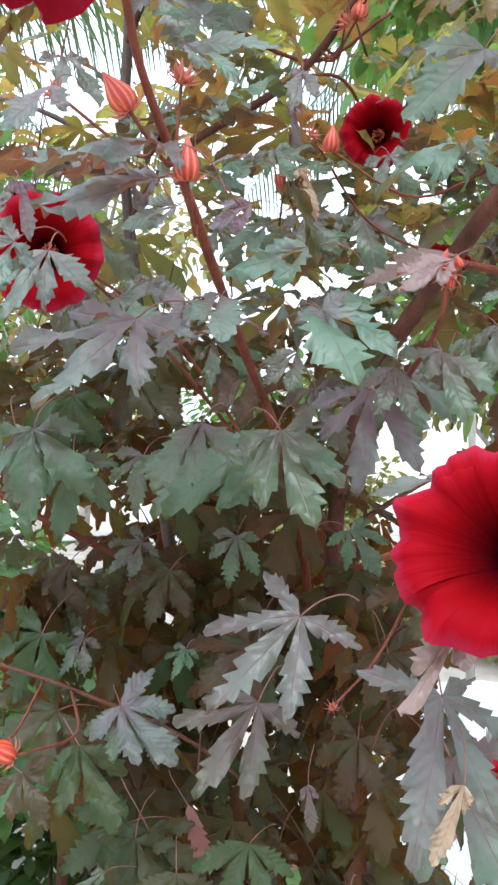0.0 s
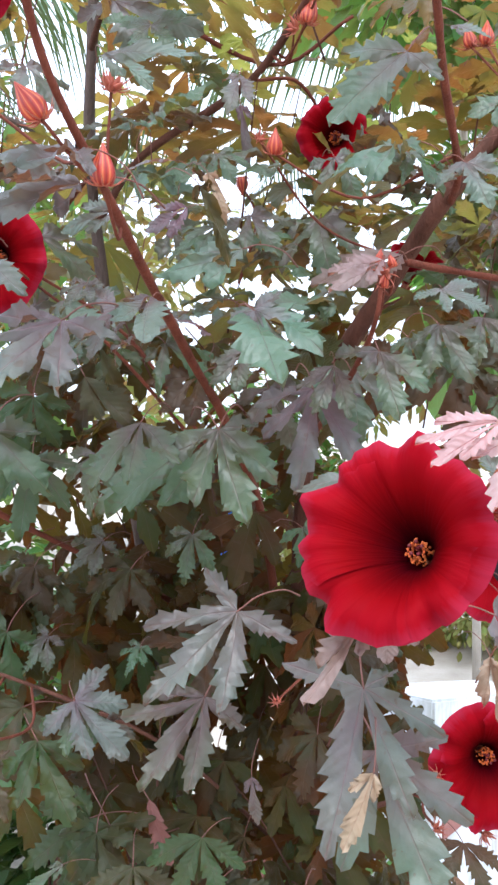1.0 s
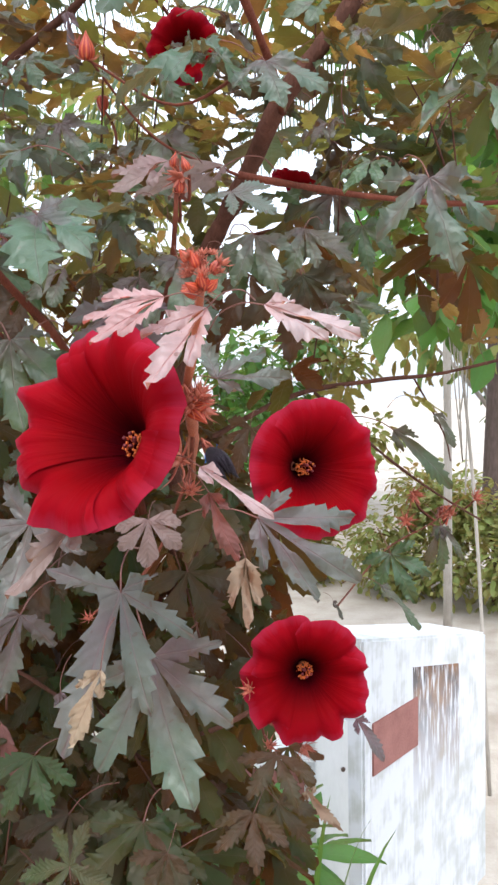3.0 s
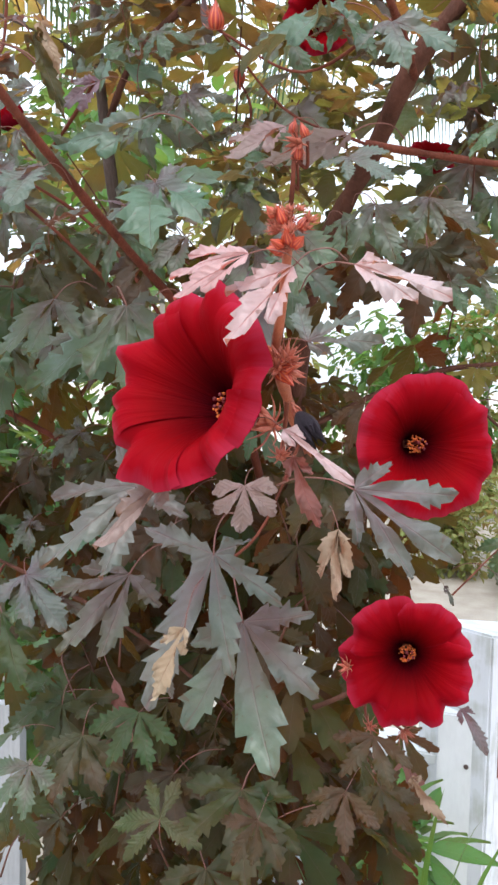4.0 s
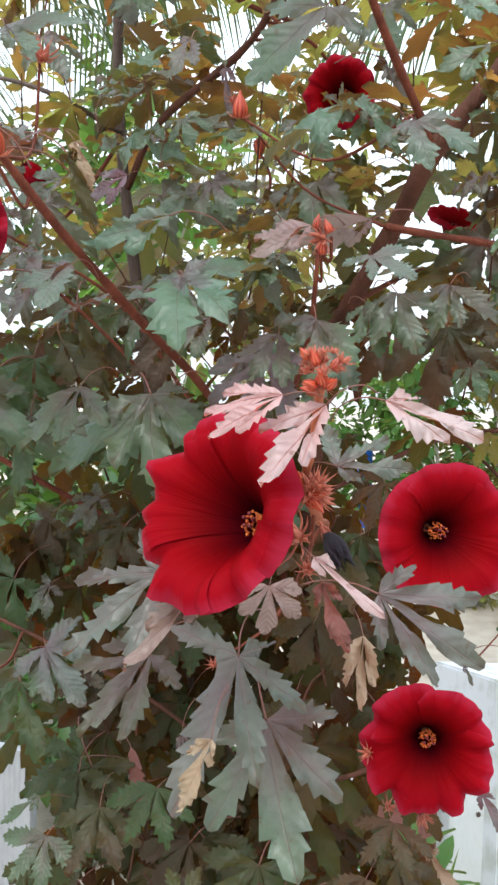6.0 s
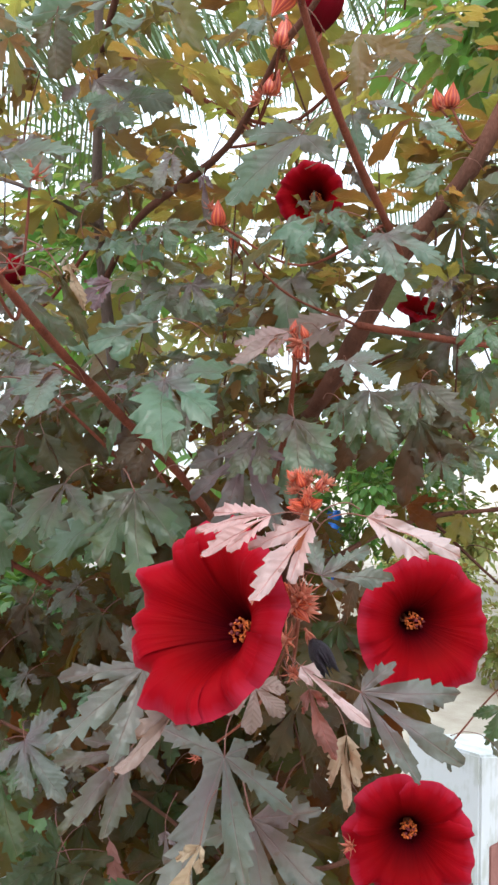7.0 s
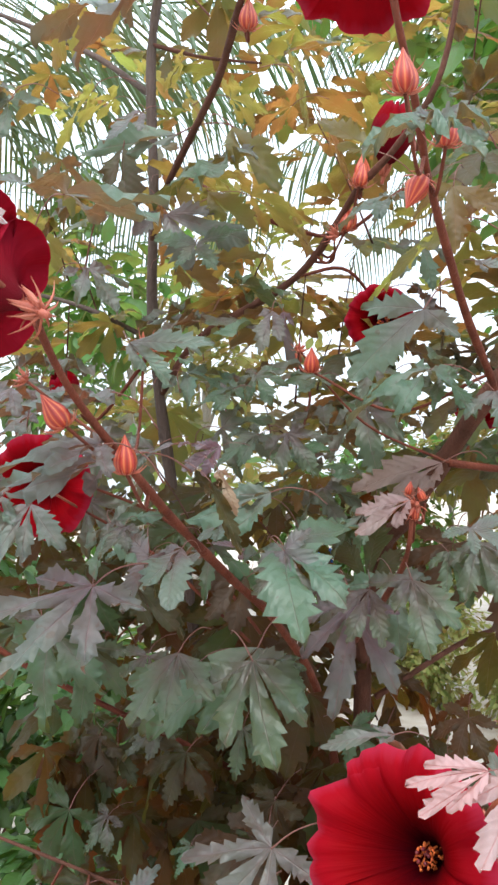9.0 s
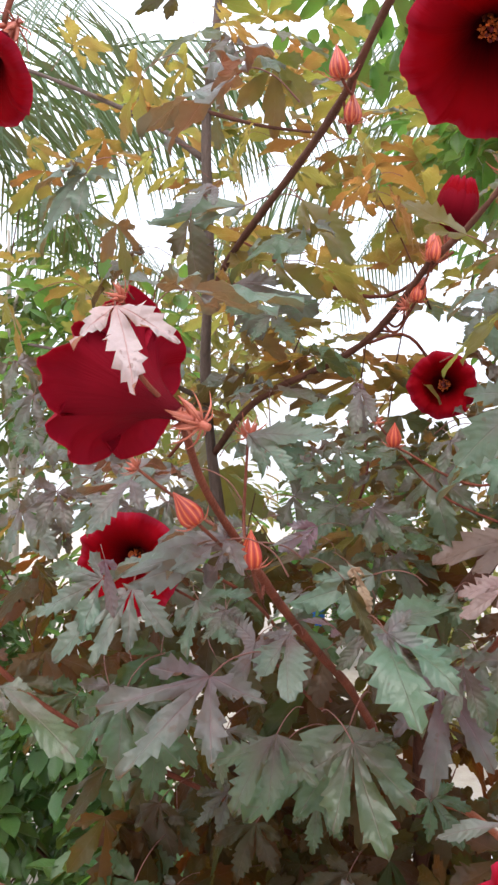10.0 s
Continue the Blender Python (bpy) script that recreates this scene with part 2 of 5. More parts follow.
def wall_material():
    m, n, l, p = mat("whitewash_stained")
    geo = n.new("ShaderNodeNewGeometry")
    sep = n.new("ShaderNodeSeparateXYZ")
    l.new(geo.outputs["Position"], sep.inputs[0])
    mp = n.new("ShaderNodeMapping")
    mp.inputs["Scale"].default_value = (90, 90, 11)
    l.new(geo.outputs["Position"], mp.inputs[0])
    streak = noise_tex(n, l, 1.0, mp.outputs[0], 5.0)
    blot = noise_tex(n, l, 14.0, geo.outputs["Position"], 6.0)
    dirt = ramp(n, [(0.50, (0, 0, 0)), (0.64, (1, 1, 1))])
    l.new(mth(n, l, "ADD", mth(n, l, "MULTIPLY", streak, 0.30), mth(n, l, "MULTIPLY", blot, 0.75)), dirt.inputs[0])
    base = blend(n, l, mth(n, l, "MULTIPLY", dirt.outputs[0], 0.5), (0.58, 0.595, 0.62), (0.30, 0.31, 0.25))
    # rust run below a fixing: a patch with streaks
    run_x = mth(n, l, "ADD", mth(n, l, "MULTIPLY", mth(n, l, "SUBTRACT", sep.outputs[0], 0.335), 0.52), mth(n, l, "MULTIPLY", mth(n, l, "SUBTRACT", sep.outputs[1], 2.0), 0.855))
    dx = mth(n, l, "ABSOLUTE", mth(n, l, "SUBTRACT", run_x, 0.35))
    dz = mth(n, l, "SUBTRACT", mth(n, l, "SUBTRACT", 0.815, mth(n, l, "MULTIPLY", run_x, 0.22)), sep.outputs[2])
    inx = mth(n, l, "LESS_THAN", dx, 0.14)
    inz = mth(n, l, "MULTIPLY", mth(n, l, "GREATER_THAN", dz, 0.0), mth(n, l, "MAXIMUM", mth(n, l, "SUBTRACT", 1.0, mth(n, l, "MULTIPLY", dz, 2.6)), 0.0))
    run = ramp(n, [(0.38, (0, 0, 0)), (0.50, (1, 1, 1))])
    l.new(streak, run.inputs[0])
    rust = mth(n, l, "MULTIPLY", mth(n, l, "MULTIPLY", inx, inz), run.outputs[0])
    tone = blend(n, l, mth(n, l, "MULTIPLY", mth(n, l, "SUBTRACT", blot, 0.35), 3.0), (0.04, 0.026, 0.018), (0.26, 0.115, 0.04))
    base = blend(n, l, mth(n, l, "MULTIPLY", rust, 0.95), base, tone)
    l.new(base, p.inputs["Base Color"])
    p.inputs["Roughness"].default_value = 0.85
    bp = n.new("ShaderNodeBump")
    bp.inputs["Strength"].default_value, bp.inputs["Distance"].default_value = 0.4, 0.004
    l.new(blot, bp.inputs["Height"])
    l.new(bp.outputs[0], p.inputs["Normal"])
    return m


BUD, WALL = bud_material(), wall_material()
PETAL = petal_material("petal_crimson", [(0.0, (0.045, 0.001, 0.005)), (0.22, (0.05, 0.001, 0.005)), (0.38, (0.12, 0.001, 0.003)), (0.65, (0.28, 0.001, 0.004)), (0.88, (0.34, 0.003, 0.011)), (1.0, (0.43, 0.024, 0.058))])
PETAL_BACK = petal_material("petal_back_dusky", [(0.0, (0.15, 0.009, 0.016)), (0.4, (0.24, 0.007, 0.018)), (1.0, (0.34, 0.010, 0.028))])
# White paint greyed in its colour to stand for shade on the fence boards.
BOARD = plain_material("white_paint_painted_shade", (0.19, 0.198, 0.205), (0.28, 0.288, 0.295), 12, 0.7, 0.15, 0.3, (1, 1, 0.3))
WHITE = plain_material("white_paint", (0.56, 0.57, 0.57), (0.66, 0.67, 0.67), 12, 0.6, 0.15, 0.4, (1, 1, 0.3))
BROWN = plain_material("brown_paint", (0.22, 0.09, 0.075), (0.30, 0.13, 0.11), 20, 0.75, 0.3)


def ground_material():
    m, n, l, p = mat("ground_soil_and_concrete")
    geo = n.new("ShaderNodeNewGeometry")
    big, mid, small = noise_tex(n, l, 0.5, geo.outputs["Position"], 5.0), noise_tex(n, l, 5.0, geo.outputs["Position"], 6.0), noise_tex(n, l, 60.0, geo.outputs["Position"], 4.0)
    r = ramp(n, [(0.35, (0.28, 0.23, 0.18)), (0.5, (0.42, 0.37, 0.31)), (0.62, (0.50, 0.45, 0.39))])
    l.new(mth(n, l, "ADD", mth(n, l, "MULTIPLY", big, 0.5), mth(n, l, "MULTIPLY", mid, 0.5)), r.inputs[0])
    l.new(blend(n, l, mth(n, l, "MULTIPLY", small, 0.4), r.outputs[0], (0.24, 0.2, 0.15)), p.inputs["Base Color"])
    p.inputs["Roughness"].default_value = 0.9
    bp = n.new("ShaderNodeBump")
    bp.inputs["Strength"].default_value, bp.inputs["Distance"].default_value = 0.5, 0.01
    l.new(small, bp.inputs["Height"])
    l.new(bp.outputs[0], p.inputs["Normal"])
    return m


GROUND = ground_material()


# builders
def mesh_of(name, verts, faces, material, uvs=None, smooth=True):
    me = bpy.data.meshes.new(name)
    me.from_pydata([tuple(v) for v in verts], [], faces)
    me.materials.append(material)
    if uvs is not None:
        layer = me.uv_layers.new(name="map")
        idx = np.empty(len(me.loops), dtype=np.int32)
        me.loops.foreach_get("vertex_index", idx)
        layer.data.foreach_set("uv", np.asarray(uvs, dtype=np.float32)[idx].ravel())
    if smooth:
        me.polygons.foreach_set("use_smooth", [True] * len(me.polygons))
    me.update()
    return me


def child(name, me, parent, m=None, label=""):
    ob = new(name, me)
    ob.parent = parent
    if m is not None:
        ob.matrix_basis = m
    if label:
        ob["label"] = label
    return ob


def smooth_line(pts, radii, per=5):
    """Catmull-Rom through the points, with the radii carried along."""
    p = [Vector(a) for a in pts]
    p = [p[0] * 2 - p[1]] + p + [p[-1] * 2 - p[-2]]
    out, rad = [], []
    for i in range(1, len(p) - 2):
        for k in range(per):
            t = k / per
            a, b, c, d = p[i - 1], p[i], p[i + 1], p[i + 2]
            out.append(0.5 * ((2 * b) + (c - a) * t + (2 * a - 5 * b + 4 * c - d) * t * t + (3 * b - a - 3 * c + d) * t ** 3))
            rad.append(radii[i - 1] * (1 - t) + radii[i] * t)
    return out + [p[-2]], rad + [radii[-1]]


def tube_data(pts, radii, seg=8, per=5, knobs=0.0):
    line, rad = smooth_line(pts, radii, per)
    verts, faces, uvs = [], [], []
    side = Vector((1, 0.3, 0.2))
    for i, (q, r) in enumerate(zip(line, rad)):
        d = (line[min(i + 1, len(line) - 1)] - line[max(i - 1, 0)]).normalized()
        side = (side - d * side.dot(d)).normalized()
        up = d.cross(side)
        rr = r * (1 + knobs * noise.noise(q * 40))
        for k in range(seg):
            a = 2 * math.pi * k / seg
            verts.append(q + (side * math.cos(a) + up * math.sin(a)) * rr)
            uvs.append((i / 10, 0.5))
    for i in range(len(line) - 1):
        for k in range(seg):
            a, b = i * seg + k, i * seg + (k + 1) % seg
            faces.append((a, b, b + seg, a + seg))
    faces.append(tuple(range(seg))[::-1])
    faces.append(tuple(range(len(verts) - seg, len(verts))))
    return verts, faces, uvs


def tube(name, pts, radii, material, seg=8, per=5, knobs=0.0):
    v, f, _ = tube_data(pts, radii, seg, per, knobs)
    return mesh_of(name, v, f, material)


def join(parts):
    verts, faces, uvs = [], [], []
    for v, f, u in parts:
        o = len(verts)
        verts += list(v)
        uvs += list(u)
        faces += [tuple(i + o for i in q) for q in f]
    return verts, faces, uvs


def blade_data(rng, lobes, teeth=7, droop=0.35, fold=0.25, jag=0.32, ripple=0.05, waist=0.85, palm=0.13, sinus=0.82):
    """A palmate leaf blade, one long along +y from the petiole at the origin, its upper face to +z.
    lobes: (angle, length, half width as a share of the length), in order of angle.
    Each lobe is narrow at its foot, widest past the middle, with saw teeth that point to its tip."""
    verts, faces, uvs = [], [], []
    top = waist + 0.15
    peak = (top / (top + 0.92)) ** top * (0.92 / (top + 0.92)) ** 0.92
    for i, (ang, length, width) in enumerate(lobes):
        lo = radians((ang - lobes[i - 1][0]) / 2) if i else radians(36)
        hi = radians((lobes[i + 1][0] - ang) / 2) if i < len(lobes) - 1 else radians(36)
        a = radians(ang)
        along, across = Vector((math.sin(a), math.cos(a), 0)), Vector((math.cos(a), -math.sin(a), 0))
        bend, tip = rng.uniform(-0.10, 0.10), rng.uniform(0.5, 1.4)
        count = max(4, round(teeth * (0.55 + 0.45 * length)))
        stations = [(0.0, 0.0, 0.0), (0.09, 1.0, 0.0), (0.18, 1.0, 0.0)]
        for k in range(count):
            s0, s1 = 0.24 + 0.72 * k / count, 0.24 + 0.72 * (k + 1) / count
            cut = jag * rng.uniform(0.6, 1.35) * (0.45 if k < 1 else 1.0)
            stations += [(s0 + 0.008, 1 - cut, 0.0), (s1 - 0.022 + rng.uniform(-0.012, 0.008), 1.04 + rng.uniform(-0.06, 0.08), 0.028)]
        stations.append((1.0, 0.0, 0.0))
        base = len(verts)
        for s, tooth, lead in stations:
            r = s * length
            w = width * length * (s ** top) * (max(1 - s, 0) ** 0.92) / peak * tooth
            mid = along * r + across * (bend * r * s)
            halves = []
            for x in (lo, hi):
                wedge = math.tan(min(x, 1.1))
                least = wedge * r if r < palm else wedge * palm * max(0.0, 1 - (r - palm) / 0.07)
                halves.append(max(min(w * (1 + rng.uniform(-0.08, 0.08)), wedge * r * sinus), least * (0 if s >= 1 else 1)))
            for c in (-1.0, -0.5, 0.0, 0.5, 1.0):
                o = c * halves[0 if c < 0 else 1]
                q = mid + across * o + along * (lead * length * (abs(c) == 1.0))
                z = fold * abs(o) * (1.2 - 0.9 * abs(c)) - droop * tip * r * r + ripple * (math.sin(8 * s + 2.2 * c + 1.7 * i) * (0.3 + abs(c)) + 0.5 * math.sin(17 * s + 4 * c + i) * abs(c)) * 0.6 * min(1, 3 * s)
                verts.append(Vector((q.x, q.y, z)))
                uvs.append((r, o))
        for k in range(len(stations) - 1):
            for c in range(4):
                a0 = base + k * 5 + c
                faces.append((a0, a0 + 1, a0 + 6, a0 + 5))
    return verts, faces, uvs


R = random.Random(11)
FIVE = [(-94, 0.5, 0.22), (-47, 0.80, 0.195), (0, 1.0, 0.185), (47, 0.80, 0.195), (94, 0.5, 0.22)]
BROAD = [(-88, 0.54, 0.26), (-44, 0.8, 0.235), (0, 1.0, 0.22), (44, 0.8, 0.235), (88, 0.54, 0.26)]
SLIM = [(-86, 0.45, 0.2), (-44, 0.78, 0.165), (0, 1.0, 0.155), (44, 0.78, 0.165), (86, 0.45, 0.2)]
THREE = [(-58, 0.62, 0.24), (0, 1.0, 0.25), (58, 0.62, 0.24)]
ROUND = [(-84, 0.66, 0.38), (-40, 0.84, 0.38), (0, 1.0, 0.36), (40, 0.84, 0.38), (84, 0.66, 0.38)]
CURL = [(-40, 0.22, 0.3), (0, 1.0, 0.13), (40, 0.2, 0.3)]
NARROW = [(-28, 0.35, 0.2), (0, 1.0, 0.18), (28, 0.35, 0.2)]
TRIAD = [(-34, 0.62, 0.18), (0, 1.0, 0.16), (30, 0.7, 0.18)]
SINGLE = [(-14, 0.3, 0.2), (0, 1.0, 0.12), (14, 0.3, 0.2)]


def jitter(lobes, rng, d=8):
    return sorted((a + rng.uniform(-d, d), ln * rng.uniform(0.86, 1.1) if a else 1.0, w * rng.uniform(0.88, 1.15)) for a, ln, w in lobes)


def blade(name, lobes, material, kw):
    v, f, u = blade_data(R, lobes, **kw)
    return mesh_of(name, v, f, material, u)


BLADES = {
    "5": [blade("leaf", jitter(FIVE, R), LEAF, dict(droop=R.uniform(0.15, 0.6), fold=R.uniform(0.3, 0.8), ripple=R.uniform(0.06, 0.12))) for _ in range(3)] + [blade("leaf", jitter(BROAD, R), LEAF, dict(droop=R.uniform(0.1, 0.5), fold=R.uniform(0.3, 0.75), waist=0.65, ripple=R.uniform(0.06, 0.11))) for _ in range(7)],
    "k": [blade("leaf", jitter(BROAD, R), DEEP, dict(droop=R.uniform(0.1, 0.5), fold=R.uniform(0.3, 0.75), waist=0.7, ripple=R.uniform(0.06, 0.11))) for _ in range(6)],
    "x": [blade("leaf", jitter(NARROW, R, 4), DRIED, dict(droop=0.3, fold=0.5, ripple=0.1)) for _ in range(2)],
    "g": [blade("leaf", jitter(CURL, R, 4), DEEP, dict(droop=0.5, fold=0.9, ripple=0.16)) for _ in range(2)],
    "c": [blade("leaf", jitter(FIVE, R), GREY, dict(waist=1.05, droop=R.uniform(0.1, 0.5), fold=R.uniform(0.3, 0.8), ripple=R.uniform(0.06, 0.12))) for _ in range(6)],
    "7": [blade("leaf", jitter(FIVE, R), LILAC, dict(waist=1.05, droop=R.uniform(0.15, 0.6), fold=R.uniform(0.3, 0.8), ripple=R.uniform(0.06, 0.12))) for _ in range(4)],
    "3": [blade("leaf", jitter(THREE, R), LILAC, dict(droop=R.uniform(0.1, 0.4))) for _ in range(3)],
    "y": [blade("leaf", jitter(SLIM, R), YOUNG, dict(droop=R.uniform(0.2, 0.6), fold=0.35)) for _ in range(3)],
    "t": [blade("leaf", jitter(TRIAD, R, 4), YOUNG, dict(droop=0.3, fold=0.4)) for _ in range(2)],
    "w": [blade("leaf", jitter(SINGLE, R, 3), BLEACHED, dict(droop=0.2, fold=0.9, jag=0.06, teeth=5)) for _ in range(2)],
    "b": [blade("leaf", jitter(ROUND, R, 3), TAUPE, dict(droop=0.2, fold=0.2, waist=0.55, jag=0.15)) for _ in range(2)],
    "m": [blade("leaf", jitter(THREE, R), TAUPE, dict(droop=0.3, fold=0.5)) for _ in range(2)],
    "s": [blade("leaf", jitter(NARROW, R), LILAC, dict(droop=0.3, fold=0.4)) for _ in range(3)],
    "p": [blade("leaf", jitter(NARROW, R), LEAF, dict(droop=0.3, fold=0.3)) for _ in range(3)],
    "o": [blade("leaf", jitter(BROAD, R), AMBER, dict(droop=R.uniform(0.0, 0.3), fold=0.2)) for _ in range(4)],
    "d": [blade("leaf", jitter(CURL, R, 4), DRIED, dict(droop=0.6, fold=0.9, ripple=0.16)) for _ in range(3)],
    "r": [blade("leaf", jitter(NARROW, R, 4), RUSSET, dict(droop=0.4, fold=0.8, ripple=0.12)) for _ in range(2)],
}
PETIOLES = [tube("petiole", [(0, 0.01, -0.004), (x * 0.4, -0.2, 0.01), (x, -0.42, -0.12), (x * 1.4, -0.55, -0.36)], [0.008, 0.007, 0.007, 0.009], PETIOLE, 5, 4) for x in (-0.12, 0.05, 0.16)]
FACES = {"F": (0, -0.78, 0.62), "U": (0, -0.42, 0.9), "E": (0, -0.12, 1), "B": (0, 0.35, 0.94), "R": (0.35, -0.8, 0.5), "V": (0, -0.95, 0.3)}
LABELS = {"y": "pink young leaf with toothed lobes", "o": "amber leaf lit from behind", "d": "dry curled brown leaf", "r": "russet withering leaf", "t": "pink young narrow leaf", "x": "dried tan narrow leaf", "w": "bleached white folded leaf", "b": "round taupe young leaf", "m": "taupe drooping leaf"}

# the shrub, an empty at the foot of its stems
shrub = tagged(new("hibiscus_shrub"), "tall dark-leaved red hibiscus shrub in flower", "shrub")
shrub.location = (0.05, 1.0, 0.0)
FOOT = Matrix.Translation((-0.05, -1.0, 0.0))


def frame_of(at, tip, face, wide=1.0):
    """Turn and size of a blade: +y to its tip, +z to the side it faces."""
    y = Vector(tip) - Vector(at)
    size = y.length
    y.normalize()
    z = Vector(face)
    z = (z - y * z.dot(y)).normalized()
    x = y.cross(z)
    m = Matrix((x, y, z)).transposed().to_4x4()
    return Matrix.Translation(at) @ m @ Matrix.Diagonal((size * wide, size, size, 1))


leaf_count = [0]


OWN = {"c": GREY, "7": LILAC, "5": LEAF, "k": DEEP, "y": YOUNG, "t": YOUNG, "m": TAUPE, "d": DRIED, "x": DRIED, "o": AMBER, "r": RUSSET}


def leaf(kind, at, tip, face="F", petiole=True, shape=None, width=0.2):
    """One leaf from its petiole to the tip of its long lobe; shape: the angle and length of each lobe."""
    k = leaf_count[0]
    leaf_count[0] += 1
    if shape:
        rng = random.Random(500 + k)
        lobes = [(a, ln, width * rng.uniform(0.92, 1.08) * (1.15 if ln < 0.6 else 1.0)) for a, ln in shape]
        crisp = kind in "d"
        me = blade("leaf", lobes, OWN[kind], dict(teeth=6, jag=0.36, droop=rng.uniform(0.05, 0.2), fold=0.9 if crisp else rng.uniform(0.25, 0.6), ripple=0.16 if crisp else rng.uniform(0.05, 0.09), waist=rng.uniform(0.8, 1.05), sinus=0.70 if width < 0.2 else 0.84))
        f, wide = Vector(FACES[face]), 1.0
    else:
        f = Vector(FACES[face]) + Vector((R.uniform(-0.22, 0.22), R.uniform(-0.1, 0.1), R.uniform(-0.12, 0.12)))
        me, wide = R.choice(BLADES[kind]), R.uniform(0.86, 1.12)
    ob = child("leaf", me, shrub, FOOT @ frame_of(at, tip, f, wide), LABELS.get(kind, ""))
    if petiole:
        child("petiole", PETIOLES[k % 3], ob)
    return ob


# ground, one sheet to the horizon
def ground():
    n, verts, faces = 60, [], []
    for i in range(n + 1):
        for j in range(n + 1):
            u, v = (i / n * 2 - 1), (j / n * 2 - 1)
            x, y = math.copysign(abs(u) ** 3, u) * 900, math.copysign(abs(v) ** 3, v) * 900
            d = max(0.0, math.hypot(x, y - 2) - 5)
            verts.append((x, y, noise.noise((x * 0.12, y * 0.12, 0)) * min(d * 0.04, 0.6)))
    for i in range(n):
        for j in range(n):
            a = i * (n + 1) + j
            faces.append((a, a + n + 1, a + n + 2, a + 1))
    return tagged(new("ground", mesh_of("ground", verts, faces, GROUND)), "pale trodden earth and concrete ground", "ground", kind="structure")


ground()


def box_data(x0, x1, y0, y1, z0, z1, bevel=0.006):
    bm = bmesh.new()
    bmesh.ops.create_cube(bm, size=1)
    for v in bm.verts:
        v.co = Vector((x0 if v.co.x < 0 else x1, y0 if v.co.y < 0 else y1, z0 if v.co.z < 0 else z1))
    bmesh.ops.bevel(bm, geom=bm.edges[:], offset=bevel, segments=2, affect="EDGES")
    return bm


def bm_mesh(name, bm, material):
    me = bpy.data.meshes.new(name)
    bm.to_mesh(me)
    bm.free()
    me.materials.append(material)
    return me


# white boundary wall that runs off at an angle, with a brown band and rust runs
WALL_FOOT, WALL_TURN = (0.335, 2.0, 0.0), math.atan2(0.855, 0.52)


def prism(name, pts, tops, material, bevel=0.006):
    """A block over a plan, each corner with its own height."""
    bm = bmesh.new()
    low = [bm.verts.new((x, y, -0.02)) for x, y in pts]
    high = [bm.verts.new((x, y, z)) for (x, y), z in zip(pts, tops)]
    k = len(pts)
    for i in range(k):
        bm.faces.new((low[i], low[(i + 1) % k], high[(i + 1) % k], high[i]))
    bm.faces.new(high)
    bm.faces.new(low[::-1])
    bmesh.ops.bevel(bm, geom=bm.edges[:], offset=bevel, segments=2, affect="EDGES")
    return bm_mesh(name, bm, material)


wall = tagged(new("boundary_wall"), "whitewashed boundary wall with rust runs and a brown band", "wall")
wall.matrix_basis = Matrix.Translation(WALL_FOOT) @ Matrix.Rotation(WALL_TURN, 4, "Z")
child("wall_body", prism("wall_body", [(-0.04, 0.0), (0.68, 0.0), (0.68, 0.20), (-0.04, 0.20)], [0.90, 0.752, 0.75, 0.90], WALL), wall)
child("painted_band", bm_mesh("painted_band", box_data(0.0, 0.232, -0.004, 0.02, 0.556, 0.686, 0.002), BROWN), wall, None, "red-brown painted band")

post = tagged(new("gate_post"), "smooth white painted square gate post", "post")
post.location = (0.266, 2.0, 0)
child("post_body", prism("post_body", [(-0.067, -0.012), (0.066, -0.012), (0.066, 0.16), (-0.067, 0.16)], [0.70] * 4, WHITE, 0.004), post)
bm = bmesh.new()
bmesh.ops.create_cone(bm, cap_ends=True, segments=12, radius1=0.006, radius2=0.005, depth=0.006, matrix=Matrix.Translation((0.0, -0.014, 0.578)) @ Matrix.Rotation(radians(90), 4, "X"))
child("screw", bm_mesh("screw", bm, TRUNK), post)

low_wall = tagged(new("low_wall"), "low wall with a brown painted band under a white coping", "wall")
low_wall.location = (0.09, 2.09, 0)
child("wall_body", bm_mesh("wall_body", box_data(-0.24, 0.105, -0.03, 0.06, -0.02, 0.545, 0.004), WHITE), low_wall)
child("painted_band", bm_mesh("painted_band", box_data(-0.24, 0.105, -0.035, -0.026, 0.40, 0.543, 0.002), BROWN), low_wall, None, "red-brown painted band")
child("coping", bm_mesh("coping", box_data(-0.245, 0.107, -0.05, 0.075, 0.545, 0.575, 0.005), WHITE), low_wall, None, "white coping")


def fluted_board(x, y, width, height, turn=0.0):
    board = tagged(new("fence_board"), "white fluted fence board", "fence board", "white fence boards")
    board.matrix_basis = Matrix.Translation((x, y, 0)) @ Matrix.Rotation(turn, 4, "Z")
    n = int(width / 0.012)
    prof = []
    for i in range(n * 4 + 1):
        prof.append((-width / 2 + width * i / (n * 4), -0.012 - 0.0008 * abs(math.sin(math.pi * i / 4))))
    prof += [(width / 2, 0.012), (-width / 2, 0.012)]
    m = len(prof)
    verts = [(px, py, z) for z in (0.0, height) for px, py in prof]
    faces = [(i, (i + 1) % m, (i + 1) % m + m, i + m) for i in range(m)] + [tuple(range(m))[::-1], tuple(range(m, 2 * m))]
    child("board", mesh_of("board", verts, faces, BOARD, smooth=False), board)
    return board


fluted_board(-0.80, 1.5, 0.39, 0.783)
fluted_board(-0.07, 1.45, 0.14, 0.66)

# stems of the shrub
def stem(pts, r0, r1, material=STEM, name="stem", seg=8):
    k = len(pts) - 1
    return child(name, tube(name, pts, [r0 + (r1 - r0) * i / k for i in range(k + 1)], material, seg, 6, 0.25), shrub, FOOT)


